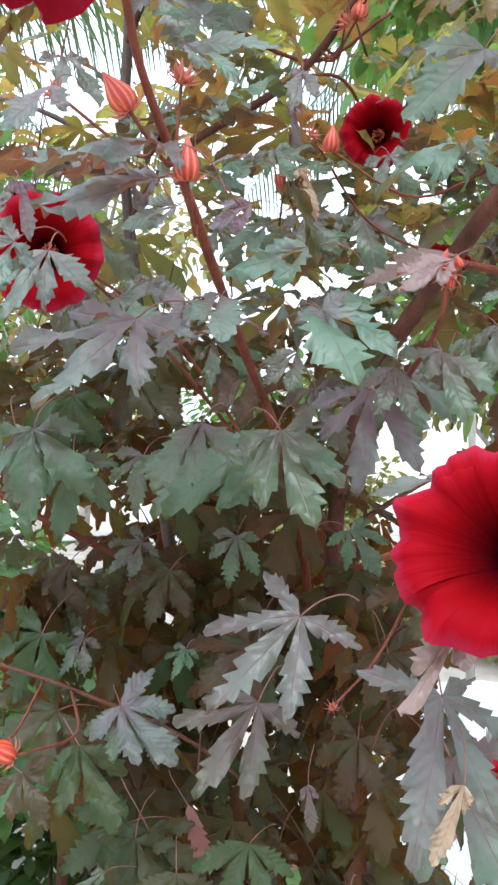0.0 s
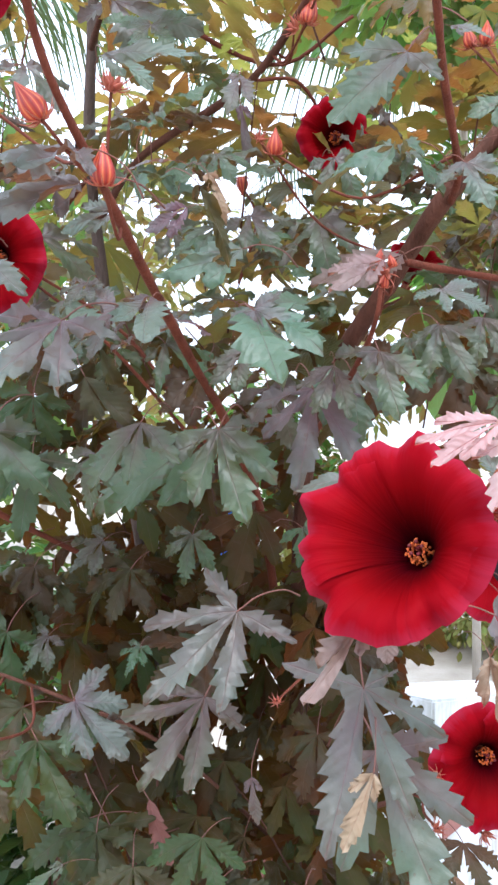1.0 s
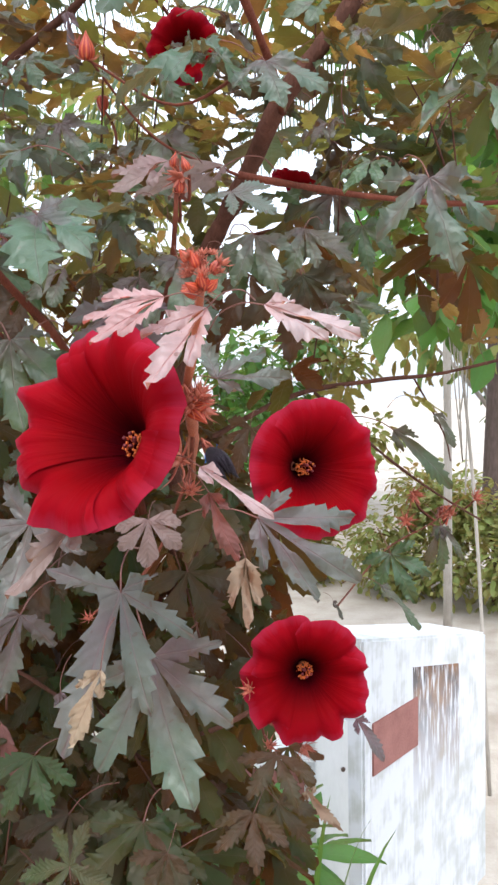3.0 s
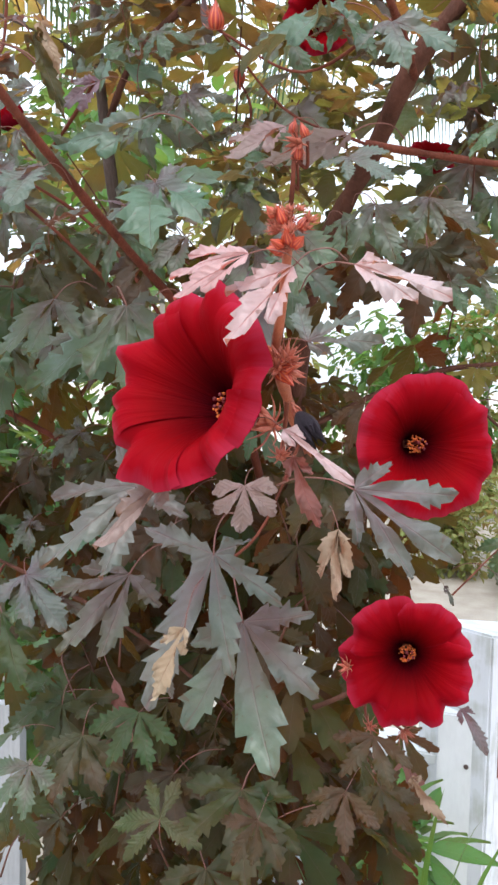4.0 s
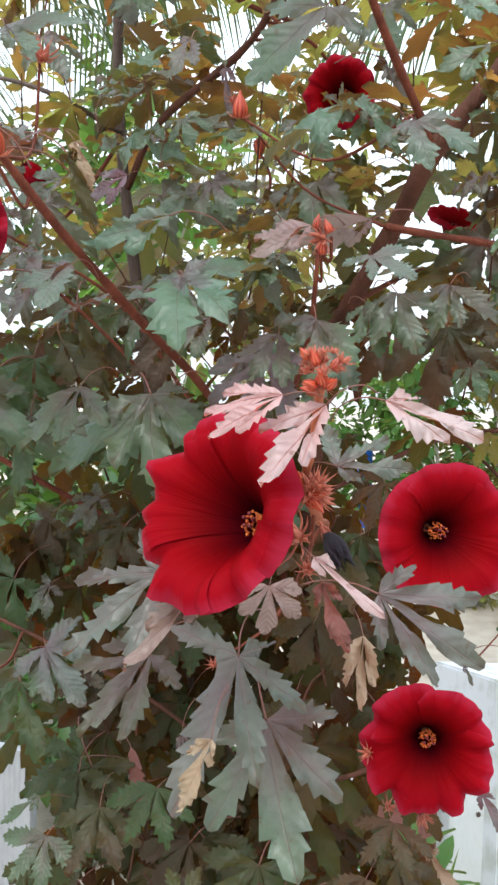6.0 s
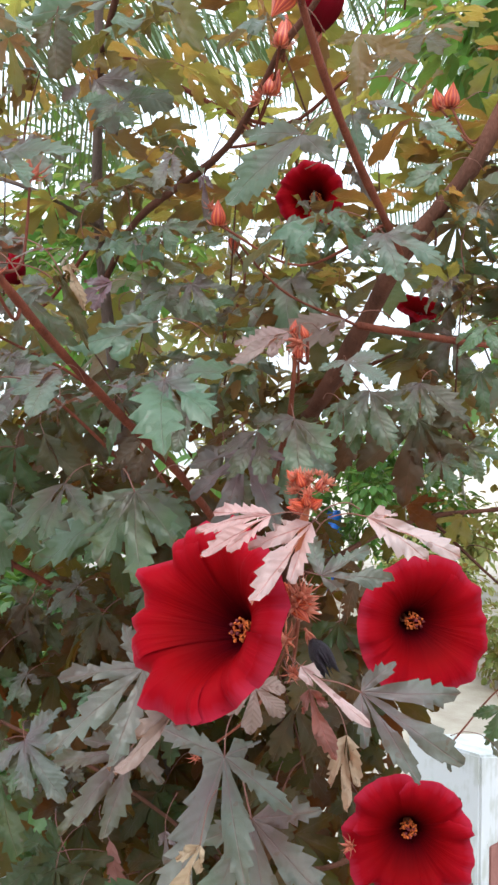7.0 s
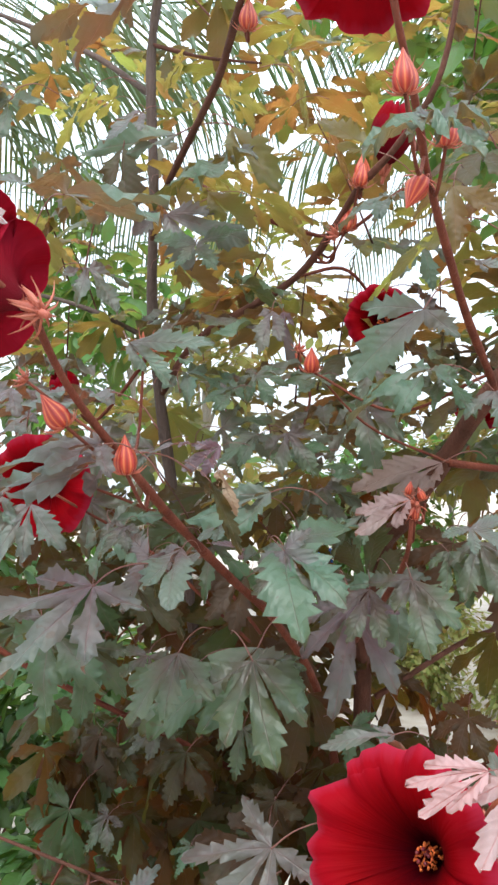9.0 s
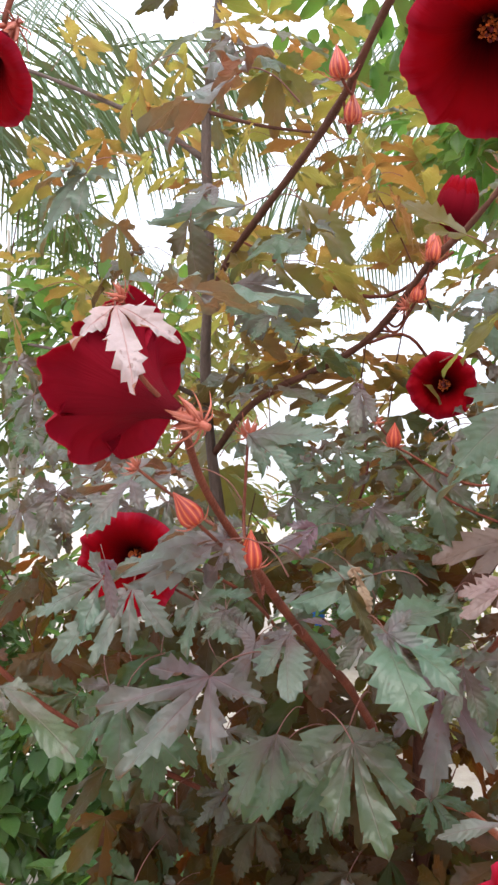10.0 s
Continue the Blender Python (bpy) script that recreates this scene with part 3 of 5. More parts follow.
stem([(0.06, 1.15, -0.02), (0.05, 1.18, 0.6), (0.04, 1.12, 1.15), (0.03, 1.0, 1.4), (0.011, 0.855, 1.517), (-0.003, 0.725, 1.578), (-0.014, 0.61, 1.632), (-0.023, 0.535, 1.675), (-0.036, 0.465, 1.725), (-0.034, 0.41, 1.766)], 0.0064, 0.0025)
stem([(-0.034, 0.41, 1.764), (-0.052, 0.385, 1.79), (-0.062, 0.37, 1.825)], 0.0018, 0.0013)
stem([(0.08, 1.12, -0.02), (0.05, 1.16, 0.7), (0.07, 1.08, 1.4), (0.108, 1.0, 1.584), (0.138, 0.95, 1.624), (0.194, 0.9, 1.701), (0.237, 0.845, 1.757), (0.302, 0.83, 1.832), (0.345, 0.82, 1.91), (0.42, 0.8, 2.05), (0.47, 0.8, 2.3)], 0.013, 0.0075, BARK)
stem([(0.237, 0.845, 1.745), (0.236, 0.77, 1.753), (0.215, 0.68, 1.795), (0.202, 0.61, 1.83), (0.190, 0.565, 1.875), (0.184, 0.52, 1.912), (0.176, 0.48, 1.95), (0.170, 0.475, 2.0), (0.16, 0.50, 2.07)], 0.0038, 0.0022)
stem([(0.0, 1.12, -0.02), (-0.08, 1.15, 0.8), (-0.17, 1.12, 1.45), (-0.205, 1.06, 1.85), (-0.182, 1.0, 2.06), (-0.18, 0.99, 2.25), (-0.17, 1.03, 2.45), (-0.16, 1.1, 2.9)], 0.010, 0.005, TRUNK)
stem([(-0.18, 0.99, 2.19), (-0.27, 1.0, 2.265), (-0.40, 1.0, 2.34), (-0.52, 1.0, 2.40)], 0.005, 0.002, TRUNK)
stem([(-0.179, 0.99, 2.26), (-0.1, 0.97, 2.22), (-0.02, 0.95, 2.19)], 0.003, 0.0015, BARK)
stem([(-0.2, 1.05, 1.87), (-0.30, 1.0, 1.92), (-0.45, 1.0, 1.96)], 0.004, 0.002, TRUNK)
stem([(-0.185, 1.0, 2.0), (-0.13, 0.9, 2.02), (-0.076, 0.82, 2.036), (-0.01, 0.72, 2.05), (0.044, 0.6, 2.042), (0.072, 0.55, 2.058), (0.11, 0.5, 2.1), (0.13, 0.5, 2.2)], 0.0045, 0.003, BARK)
stem([(-0.2, 1.07, 1.80), (-0.121, 1.0, 1.861), (0.027, 0.91, 1.907), (0.108, 0.834, 1.972), (0.155, 0.8, 2.004), (0.2, 0.77, 2.06), (0.23, 0.76, 2.2)], 0.005, 0.0025, BARK)
stem([(0.09, 1.08, 1.34), (0.13, 0.9, 1.385), (0.17, 0.7, 1.415), (0.20, 0.56, 1.44), (0.211, 0.5, 1.455), (0.212, 0.479, 1.468), (0.222, 0.455, 1.493), (0.231, 0.434, 1.528)], 0.0042, 0.0023, TENDER)
stem([(0.09, 1.05, 1.40), (0.22, 1.12, 1.47), (0.336, 1.15, 1.49), (0.42, 1.16, 1.498), (0.56, 1.18, 1.53)], 0.004, 0.002, BARK)
stem([(0.25, 1.13, 1.475), (0.33, 1.14, 1.40), (0.40, 1.15, 1.345), (0.47, 1.17, 1.30)], 0.0022, 0.0014, BARK)
stem([(0.28, 1.0, 1.22), (0.34, 1.1, 1.27), (0.40, 1.13, 1.30), (0.44, 1.15, 1.33)], 0.0011, 0.0009, STEM)
stem([(0.38, 1.155, 1.495), (0.42, 1.16, 1.42), (0.43, 1.16, 1.38)], 0.0016, 0.001, BARK)
stem([(0.193, 0.84, 1.685), (0.251, 0.86, 1.677), (0.335, 0.88, 1.666), (0.44, 0.9, 1.661), (0.6, 0.92, 1.68)], 0.004, 0.002, STEM)
stem([(0.04, 1.12, 0.95), (-0.06, 0.9, 1.16), (-0.18, 0.84, 1.24), (-0.32, 0.82, 1.29), (-0.45, 0.82, 1.33)], 0.0026, 0.0016, BARK)
stem([(0.05, 1.12, 1.0), (0.16, 0.88, 1.12), (0.25, 0.83, 1.19), (0.3, 0.8, 1.24)], 0.003, 0.002, BARK)
stem([(0.06, 1.08, 1.2), (0.16, 0.86, 1.33), (0.25, 0.8, 1.39)], 0.003, 0.002, BARK)
stem([(0.09, 0.87, 1.5), (0.14, 0.76, 1.57), (0.16, 0.70, 1.61), (0.165, 0.69, 1.66)], 0.003, 0.002, STEM)
stem([(-0.02, 0.85, 1.5), (-0.09, 0.75, 1.6), (-0.15, 0.66, 1.66)], 0.002, 0.0012, STEM)
stem([(0.138, 0.95, 1.624), (0.17, 1.12, 1.68), (0.21, 1.23, 1.715)], 0.004, 0.002, STEM)
stem([(0.03, 0.91, 1.908), (0.08, 0.97, 1.925), (0.122, 1.03, 1.866)], 0.0022, 0.0016, STEM)
stem([(-0.18, 1.0, 2.1), (0.02, 1.12, 2.02), (0.14, 1.105, 2.07)], 0.004, 0.002, STEM)
stem([(-0.2, 1.06, 1.87), (-0.3, 1.08, 1.77), (-0.33, 1.065, 1.785)], 0.003, 0.002, STEM)
stem([(-0.02, 0.9, 1.5), (-0.1, 0.85, 1.62), (-0.172, 0.74, 1.675)], 0.002, 0.0015, STEM)
stem([(0.2, 0.9, 1.36), (0.245, 0.84, 1.405), (0.25, 0.805, 1.405)], 0.003, 0.002, STEM)
stem([(0.25, 0.83, 1.19), (0.258, 0.82, 1.21)], 0.003, 0.002, STEM)
stem([(0.0, 1.0, 1.7), (0.02, 1.02, 1.78), (0.0, 1.03, 1.83)], 0.002, 0.0015, STEM)
stem([(-0.10, 1.05, 1.3), (-0.42, 0.85, 1.55), (-0.46, 0.65, 1.95), (-0.33, 0.5, 2.2), (-0.19, 0.475, 2.12), (-0.185, 0.47, 2.07)], 0.004, 0.002, STEM)
stem([(-0.020, 0.561, 1.660), (-0.019, 0.549, 1.647), (-0.017, 0.511, 1.672)], 0.0016, 0.0012, STEM)
stem([(-0.027, 0.514, 1.690), (-0.029, 0.507, 1.681), (-0.045, 0.475, 1.703)], 0.0016, 0.0012, STEM)
stem([(0.062, 0.568, 2.052), (0.057, 0.573, 2.035), (0.051, 0.555, 2.040)], 0.0016, 0.0012, STEM)
stem([(0.048, 0.593, 2.044), (0.051, 0.602, 2.018), (0.055, 0.588, 2.019)], 0.0016, 0.0012, STEM)
stem([(0.108, 0.834, 1.972), (0.110, 0.845, 1.968), (0.113, 0.835, 1.984)], 0.0016, 0.0012, STEM)
stem([(0.055, 0.883, 1.930), (0.070, 0.886, 1.920), (0.093, 0.863, 1.943)], 0.0016, 0.0012, STEM)
stem([(0.188, 0.551, 1.886), (0.184, 0.528, 1.867), (0.180, 0.478, 1.897)], 0.0016, 0.0012, STEM)
stem([(0.191, 0.567, 1.873), (0.195, 0.560, 1.862), (0.203, 0.531, 1.884)], 0.0016, 0.0012, STEM)
stem([(0.193, 0.576, 1.864), (0.192, 0.580, 1.867), (0.186, 0.560, 1.873)], 0.0016, 0.0012, STEM)
stem([(0.092, 0.849, 1.959), (0.100, 0.845, 1.950), (0.112, 0.820, 1.972)], 0.0016, 0.0012, STEM)
stem([(0.051, 0.887, 1.927), (0.069, 0.879, 1.912), (0.093, 0.850, 1.938)], 0.0016, 0.0012, STEM)
stem([(0.332, 0.823, 1.887), (0.303, 0.871, 1.875), (0.280, 0.900, 1.926)], 0.0016, 0.0012, STEM)
stem([(0.332, 0.823, 1.887), (0.306, 0.881, 1.874), (0.267, 0.920, 1.934)], 0.0016, 0.0012, STEM)
stem([(0.001, 1.030, 1.828), (0.000, 1.040, 1.830), (-0.000, 1.030, 1.838)], 0.0016, 0.0012, STEM)
stem([(0.410, 1.135, 1.308), (0.415, 1.166, 1.316), (0.421, 1.170, 1.317)], 0.0016, 0.0012, STEM)
stem([(0.232, 0.752, 1.761), (0.147, 0.777, 1.733), (0.068, 0.764, 1.774)], 0.0016, 0.0012, STEM)
stem([(0.161, 0.698, 1.618), (0.163, 0.707, 1.614), (0.166, 0.693, 1.630)], 0.0016, 0.0012, STEM)
stem([(0.163, 0.695, 1.635), (0.171, 0.703, 1.630), (0.175, 0.688, 1.646)], 0.0016, 0.0012, STEM)
stem([(0.163, 0.694, 1.640), (0.162, 0.704, 1.637), (0.161, 0.692, 1.652)], 0.0016, 0.0012, STEM)
stem([(-0.229, 0.833, 1.258), (-0.213, 0.715, 1.243), (-0.175, 0.555, 1.293)], 0.0016, 0.0012, STEM)
stem([(-0.201, 0.837, 1.248), (-0.160, 0.730, 1.241), (-0.154, 0.568, 1.282)], 0.0016, 0.0012, STEM)
stem([(0.206, 0.530, 1.448), (0.201, 0.542, 1.418), (0.205, 0.519, 1.412)], 0.0016, 0.0012, STEM)
stem([(0.256, 0.823, 1.205), (0.243, 0.809, 1.197), (0.211, 0.729, 1.215)], 0.0016, 0.0012, STEM)
stem([(0.182, 0.867, 1.138), (0.201, 0.850, 1.146), (0.257, 0.769, 1.148)], 0.0016, 0.0012, STEM)
stem([(0.158, 0.760, 1.406), (0.115, 0.771, 1.314), (0.072, 0.719, 1.278)], 0.0016, 0.0012, STEM)
stem([(-0.029, 0.500, 1.700), (-0.059, 0.554, 1.703), (-0.117, 0.549, 1.747)], 0.0016, 0.0012, STEM)
stem([(0.193, 0.840, 1.685), (0.107, 0.855, 1.730), (0.049, 0.799, 1.802)], 0.0016, 0.0012, STEM)
stem([(0.163, 0.695, 1.635), (0.166, 0.705, 1.635), (0.167, 0.689, 1.645)], 0.0016, 0.0012, STEM)
stem([(0.210, 0.853, 1.159), (0.208, 0.853, 1.130), (0.219, 0.819, 1.128)], 0.0016, 0.0012, STEM)
stem([(0.186, 0.538, 1.897), (0.180, 0.598, 1.913), (0.173, 0.599, 1.970)], 0.0016, 0.0012, STEM)
stem([(0.043, 0.895, 1.920), (0.071, 0.894, 1.917), (0.081, 0.849, 1.932)], 0.0016, 0.0012, STEM)
stem([(0.406, 1.133, 1.304), (0.387, 1.155, 1.319), (0.379, 1.139, 1.338)], 0.0016, 0.0012, STEM)
stem([(0.400, 1.130, 1.300), (0.416, 1.156, 1.293), (0.427, 1.149, 1.311)], 0.0016, 0.0012, STEM)
stem([(0.446, 1.163, 1.316), (0.450, 1.171, 1.315), (0.462, 1.149, 1.332)], 0.0016, 0.0012, STEM)
stem([(0.382, 1.121, 1.291), (0.376, 1.140, 1.290), (0.369, 1.129, 1.304)], 0.0016, 0.0012, STEM)
stem([(-0.024, 0.532, 1.677), (-0.043, 0.598, 1.704), (-0.038, 0.599, 1.774)], 0.0016, 0.0012, STEM)
stem([(-0.060, 0.373, 1.818), (-0.056, 0.384, 1.816), (-0.054, 0.369, 1.828)], 0.0016, 0.0012, STEM)
stem([(-0.035, 0.432, 1.750), (-0.036, 0.432, 1.752), (-0.026, 0.399, 1.761)], 0.0016, 0.0012, STEM)


# flowers
def petal_data(rng, open_r, height, ruffle, furl=False, turn=0.0, phase=(0, 0, 0), skew=(0, 0), notch=0.035):
    """One petal of a trumpet: from the throat at the origin out along +x, the flower's axis +z.
    The rim's waves run on from petal to petal."""
    nu, nv = 18, 26
    verts, faces, uvs = [], [], []
    for i in range(nu + 1):
        u = i / nu
        rad = 0.004 + (open_r - 0.004) * (0.22 * u + 0.78 * u ** 1.6)
        h = height * (1 - (1 - u) ** 1.6) - height * 0.25 * max(0, u - 0.72) ** 2 * 8
        if furl:
            rad, h = open_r * math.sin(math.pi * (0.06 + 0.8 * u)) ** 0.8, height * 1.2 * u
        for j in range(nv + 1):
            v = j / nv * 2 - 1
            a = v * radians(52)
            g = a + turn
            wave = 0.15 * math.sin(4 * g + phase[0]) + 0.4 * math.sin(9 * g + phase[1]) + 0.3 * math.sin(14 * g + phase[2]) + 0.14 * math.sin(27 * g + phase[0])
            wave *= ruffle * u ** 3.5
            pleat = 0.0004 * u * u * math.sin(23 * g + phase[1]) + 0.0003 * u * math.sin(47 * g + phase[2])
            r = rad * (1 - notch * u ** 4 * abs(v) ** 3) + wave * 0.45 + pleat * 0.6
            lift = v * 0.0007 * (0.5 + u)
            r *= 1 + skew[0] * math.cos(g - skew[1])
            verts.append(Vector((r * math.cos(a), r * math.sin(a), h + wave + pleat + lift)))
            uvs.append((u, v * 0.5 + 0.5))
    for i in range(nu):
        for j in range(nv):
            q = i * (nv + 1) + j
            faces.append((q, q + nv + 1, q + nv + 2, q + 1))
    # the outer skin, a hair's breadth behind
    n = len(verts)
    for v, (u, w) in zip(verts[:n], uvs[:n]):
        k = 1 + 0.0006 * (1 - u) / max(0.004, math.hypot(v.x, v.y))
        verts.append(Vector((v.x * k, v.y * k, v.z - 0.0004)))
    faces += [tuple(reversed([a + n for a in f])) for f in faces]
    return verts, faces, uvs + uvs


def petal_mesh(v, f, u, inner, outer):
    me = mesh_of("petal", v, f, inner, u)
    me.materials.append(outer)
    half = len(f) // 2
    for p in me.polygons:
        p.material_index = 1 if p.index >= half else 0
    return me


def ball(r, at, seg=6):
    bm = bmesh.new()
    bmesh.ops.create_uvsphere(bm, u_segments=seg, v_segments=max(4, seg - 2), radius=r)
    v = [q.co + Vector(at) for q in bm.verts]
    f = [tuple(x.index for x in q.verts) for q in bm.faces]
    bm.free()
    return v, f, [(0, 0)] * len(v)


def spikes(rng, n, length, r, out, rise, curl):
    """Thin pointed bracts standing round an axis."""
    parts = []
    for k in range(n):
        a = 2 * math.pi * k / n + rng.uniform(-0.15, 0.15)
        c, s = math.cos(a), math.sin(a)
        ln = length * rng.uniform(0.8, 1.15)
        pts = [(c * r0, s * r0, z) for r0, z in ((0.002, 0.0), (0.002 + out * ln * 0.55, rise * ln * 0.35), (0.002 + out * ln, rise * ln * 0.7 + curl * ln))]
        parts.append(tube_data(pts, [r, r * 0.8, r * 0.08], 5, 3))
    return join(parts)


def column_data(rng, length):
    line = [(0, 0, 0.0), (0.0, 0.001, length * 0.4), (0.001, 0.002, length * 0.8), (0.002, 0.001, length)]
    anthers = []
    for k in range(80):
        z = length * rng.uniform(0.45, 1.02)
        a, r = rng.uniform(0, 6.28), rng.uniform(0.003, 0.0075)
        anthers.append(ball(rng.uniform(0.0008, 0.0012), (math.cos(a) * r, math.sin(a) * r, z), 5))
    stigma = [ball(0.0014, (math.cos(a) * 0.004 + 0.002, math.sin(a) * 0.004, length * 1.14), 6) for a in (0, 1.26, 2.5, 3.8, 5.0)]
    return tube_data(line, [0.0024, 0.0022, 0.0018, 0.0012], 8, 4), join(anthers), join(stigma)


SEPALS = mesh_of("calyx", *spikes(random.Random(3), 5, 0.022, 0.0030, 0.35, 1.0, 0.1)[:2], BRACT)
BRACTS = mesh_of("epicalyx", *spikes(random.Random(4), 10, 0.018, 0.0009, 0.95, 0.5, 0.25)[:2], BRACT)


def flower(at, axis, size=1.0, opening=0.052, depth=0.030, turn=0.0, seed=1, label="", calyx=True, ruffle=0.004, furl=False, material=None, skew=(0, (1, 0, 0)), notch=0.035):
    rng = random.Random(seed)
    z = Vector(axis).normalized()
    m = Matrix.Translation(at) @ z.to_track_quat("Z", "Y").to_matrix().to_4x4() @ Matrix.Rotation(turn, 4, "Z") @ Matrix.Scale(size, 4)
    v, f, u = tube_data([(0, 0, -0.024), (0.001, 0, -0.012), (0, 0, 0.0), (0, 0, 0.003)], [0.0022, 0.003, 0.0042, 0.003], 8, 4)
    fl = child("flower", mesh_of("flower", v, f, BRACT), shrub, FOOT @ m, label)
    phase = [rng.uniform(0, 6) for _ in range(3)]
    lean = m.to_3x3().inverted() @ Vector(skew[1])
    skew = (skew[0], math.atan2(lean.y, lean.x))
    for k in range(5):
        v, f, u = petal_data(rng, opening * rng.uniform(0.95, 1.05), depth * rng.uniform(0.985, 1.015), ruffle, furl, 2 * math.pi * k / 5, phase, skew, notch)
        child("petal", petal_mesh(v, f, u, material or PETAL, material or PETAL_BACK), fl, Matrix.Rotation(2 * math.pi * k / 5, 4, "Z"))
    if furl:
        child("calyx", SEPALS, fl, Matrix.Translation((0, 0, -0.014)))
        return fl
    col, ant, stg = column_data(rng, 0.029)
    child("staminal_column", mesh_of("staminal_column", *col[:2], COLUMN), fl)
    child("anther_brush", mesh_of("anther_brush", *ant[:2], ANTHER), fl, None, "orange anthers")
    child("stigma", mesh_of("stigma", *stg[:2], COLUMN), fl)
    if calyx:
        child("calyx", SEPALS, fl, Matrix.Translation((0, 0, -0.014)))
        child("epicalyx", BRACTS, fl, Matrix.Translation((0, 0, -0.018)))
    return fl


flower((0.189, 0.516, 1.434), (-0.41, -0.865, 0.28), 1.0, 0.058, 0.067, 0.32, 5, "wide open crimson flower with a maroon throat", ruffle=0.010, notch=0.07, skew=(0.05, (-1, 0, 0.0)))
flower((0.248, 0.781, 1.405), (0.46, -0.87, 0.03), 1.0, 0.060, 0.058, 0.2, 6, "open crimson flower behind the largest one", ruffle=0.005, notch=0.08)
flower((0.254, 0.788, 1.2195), (0.14, -0.97, 0.04), 1.0, 0.058, 0.056, 0.9, 7, "open crimson flower before the white pillar", ruffle=0.011, notch=0.24)
flower((-0.175, 0.715, 1.676), (0.08, -0.93, -0.2), 1.0, 0.050, 0.05, 0.3, 8, "dark crimson flower half hidden by a leaf", ruffle=0.006)
flower((-0.030, 0.398, 1.765), (-0.82, 0.384, 0.426), 1.0, 0.056, 0.066, 0.1, 9, "crimson flower seen from behind", ruffle=0.008, notch=0.55)
flower((0.157, 0.505, 2.04), (-0.02, -0.60, -0.80), 1.0, 0.058, 0.064, 0.5, 10, "large crimson flower hanging from a tip", ruffle=0.007)
flower((-0.185, 0.47, 2.06), (-0.2, -0.45, -0.7), 1.0, 0.045, 0.05, 0.5, 11, "crimson flower hanging from a tip")
flower((0.120, 1.005, 1.868), (-0.06, -0.93, -0.12), 1.0, 0.041, 0.052, 0.6, 12, "half open crimson flower behind leaves", notch=0.10)
flower((0.215, 1.22, 1.735), (0.3, -0.5, 0.75), 1.0, 0.040, 0.05, 0.6, 13, "crimson flower deep in the shrub")
flower((0.133, 0.90, 2.025), (0.25, -0.25, 0.93), 0.95, 0.024, 0.055, 0.2, 14, "furled crimson flower", furl=True)
flower((-0.33, 1.06, 1.80), (-0.2, -0.6, 0.6), 0.7, 0.03, 0.05, 0.2, 15, "small furled crimson flower", furl=True)
flower((0.222, 0.495, 1.438), (0.5, -0.3, -0.6), 0.36, 0.018, 0.045, 0.3, 16, "withered black furled flower", furl=True, material=COLUMN_DARK, ruffle=0.018)


# buds
def bud_body():
    nu, nv, verts, faces, uvs = 10, 30, [], [], []
    for i in range(nu + 1):
        u = i / nu
        r = 0.0118 * (math.sin(math.pi * min(1, u * 0.88 + 0.12)) ** 0.8) * (1 - 0.78 * u) + 0.0005
        for k in range(nv):
            a = 2 * math.pi * k / nv
            rr = r * (1 + 0.10 * math.cos(5 * a) + 0.05 * math.cos(10 * a))
            verts.append(Vector((math.cos(a) * rr, math.sin(a) * rr, u * 0.031)))
            uvs.append((k / nv, u))
    for i in range(nu):
        for k in range(nv):
            a, b = i * nv + k, i * nv + (k + 1) % nv
            faces.append((a, b, b + nv, a + nv))
    faces.append(tuple(range(nv))[::-1])
    return mesh_of("bud", verts, faces, BUD, uvs)


BUD_MESH = bud_body()
BUD_BRACTS = mesh_of("epicalyx", *spikes(random.Random(9), 9, 0.017, 0.0009, 1.0, 0.25, 0.3)[:2], BRACT)


def bud(at, axis, size=1.0):
    """A bud whose middle stands at the point."""
    z = Vector(axis).normalized()
    foot = Vector(at) - z * 0.014 * size
    m = Matrix.Translation(foot) @ z.to_track_quat("Z", "Y").to_matrix().to_4x4() @ Matrix.Rotation(R.uniform(0, 6), 4, "Z") @ Matrix.Scale(size * 0.86, 4)
    b = child("bud", BUD_MESH, shrub, FOOT @ m, "red striped flower bud with thin bracts")
    child("epicalyx", BUD_BRACTS, b)
    return b


bud((-0.016, 0.508, 1.685), (0.05, -0.2, 1.0), 1.0)
bud((-0.052, 0.472, 1.713), (-0.55, -0.2, 0.8), 1.0)
bud((0.05, 0.553, 2.052), (-0.1, -0.2, 1.0), 0.95)
bud((0.056, 0.585, 2.030), (0.1, -0.2, 0.9), 0.9)
bud((0.114, 0.834, 1.998), (0.1, -0.1, 1.0), 1.1)
bud((0.098, 0.86, 1.955), (0.3, -0.2, 0.7), 1.0)
bud((0.180, 0.475, 1.910), (0.0, -0.2, 1.0), 1.0)
bud((0.205, 0.53, 1.896), (0.2, -0.1, 1.0), 0.95)
bud((0.180, 0.556, 1.862), (-0.3, -0.2, -0.6), 1.0)
bud((0.115, 0.82, 1.985), (0.2, 0.0, 1.0), 1.0)
bud((0.095, 0.85, 1.949), (0.2, 0.0, 1.0), 0.9)
bud((0.281, 0.9, 1.939), (0.1, 0.0, 1.0), 1.0)
bud((0.265, 0.92, 1.945), (-0.2, 0.0, 1.0), 0.9)
bud((0.001, 1.03, 1.826), (0.1, 0.0, -1.0), 0.9)
bud((0.423, 1.165, 1.305), (0.1, -0.3, -0.8), 1.0)
bud((0.069, 0.76, 1.785), (0.1, -0.3, 0.9), 0.9)
bud((0.167, 0.69, 1.640), (0.1, -0.3, 0.9), 0.5)
bud((0.172, 0.685, 1.655), (-0.3, -0.3, 0.8), 0.45)
bud((0.163, 0.69, 1.660), (0.2, -0.3, 1.0), 0.45)
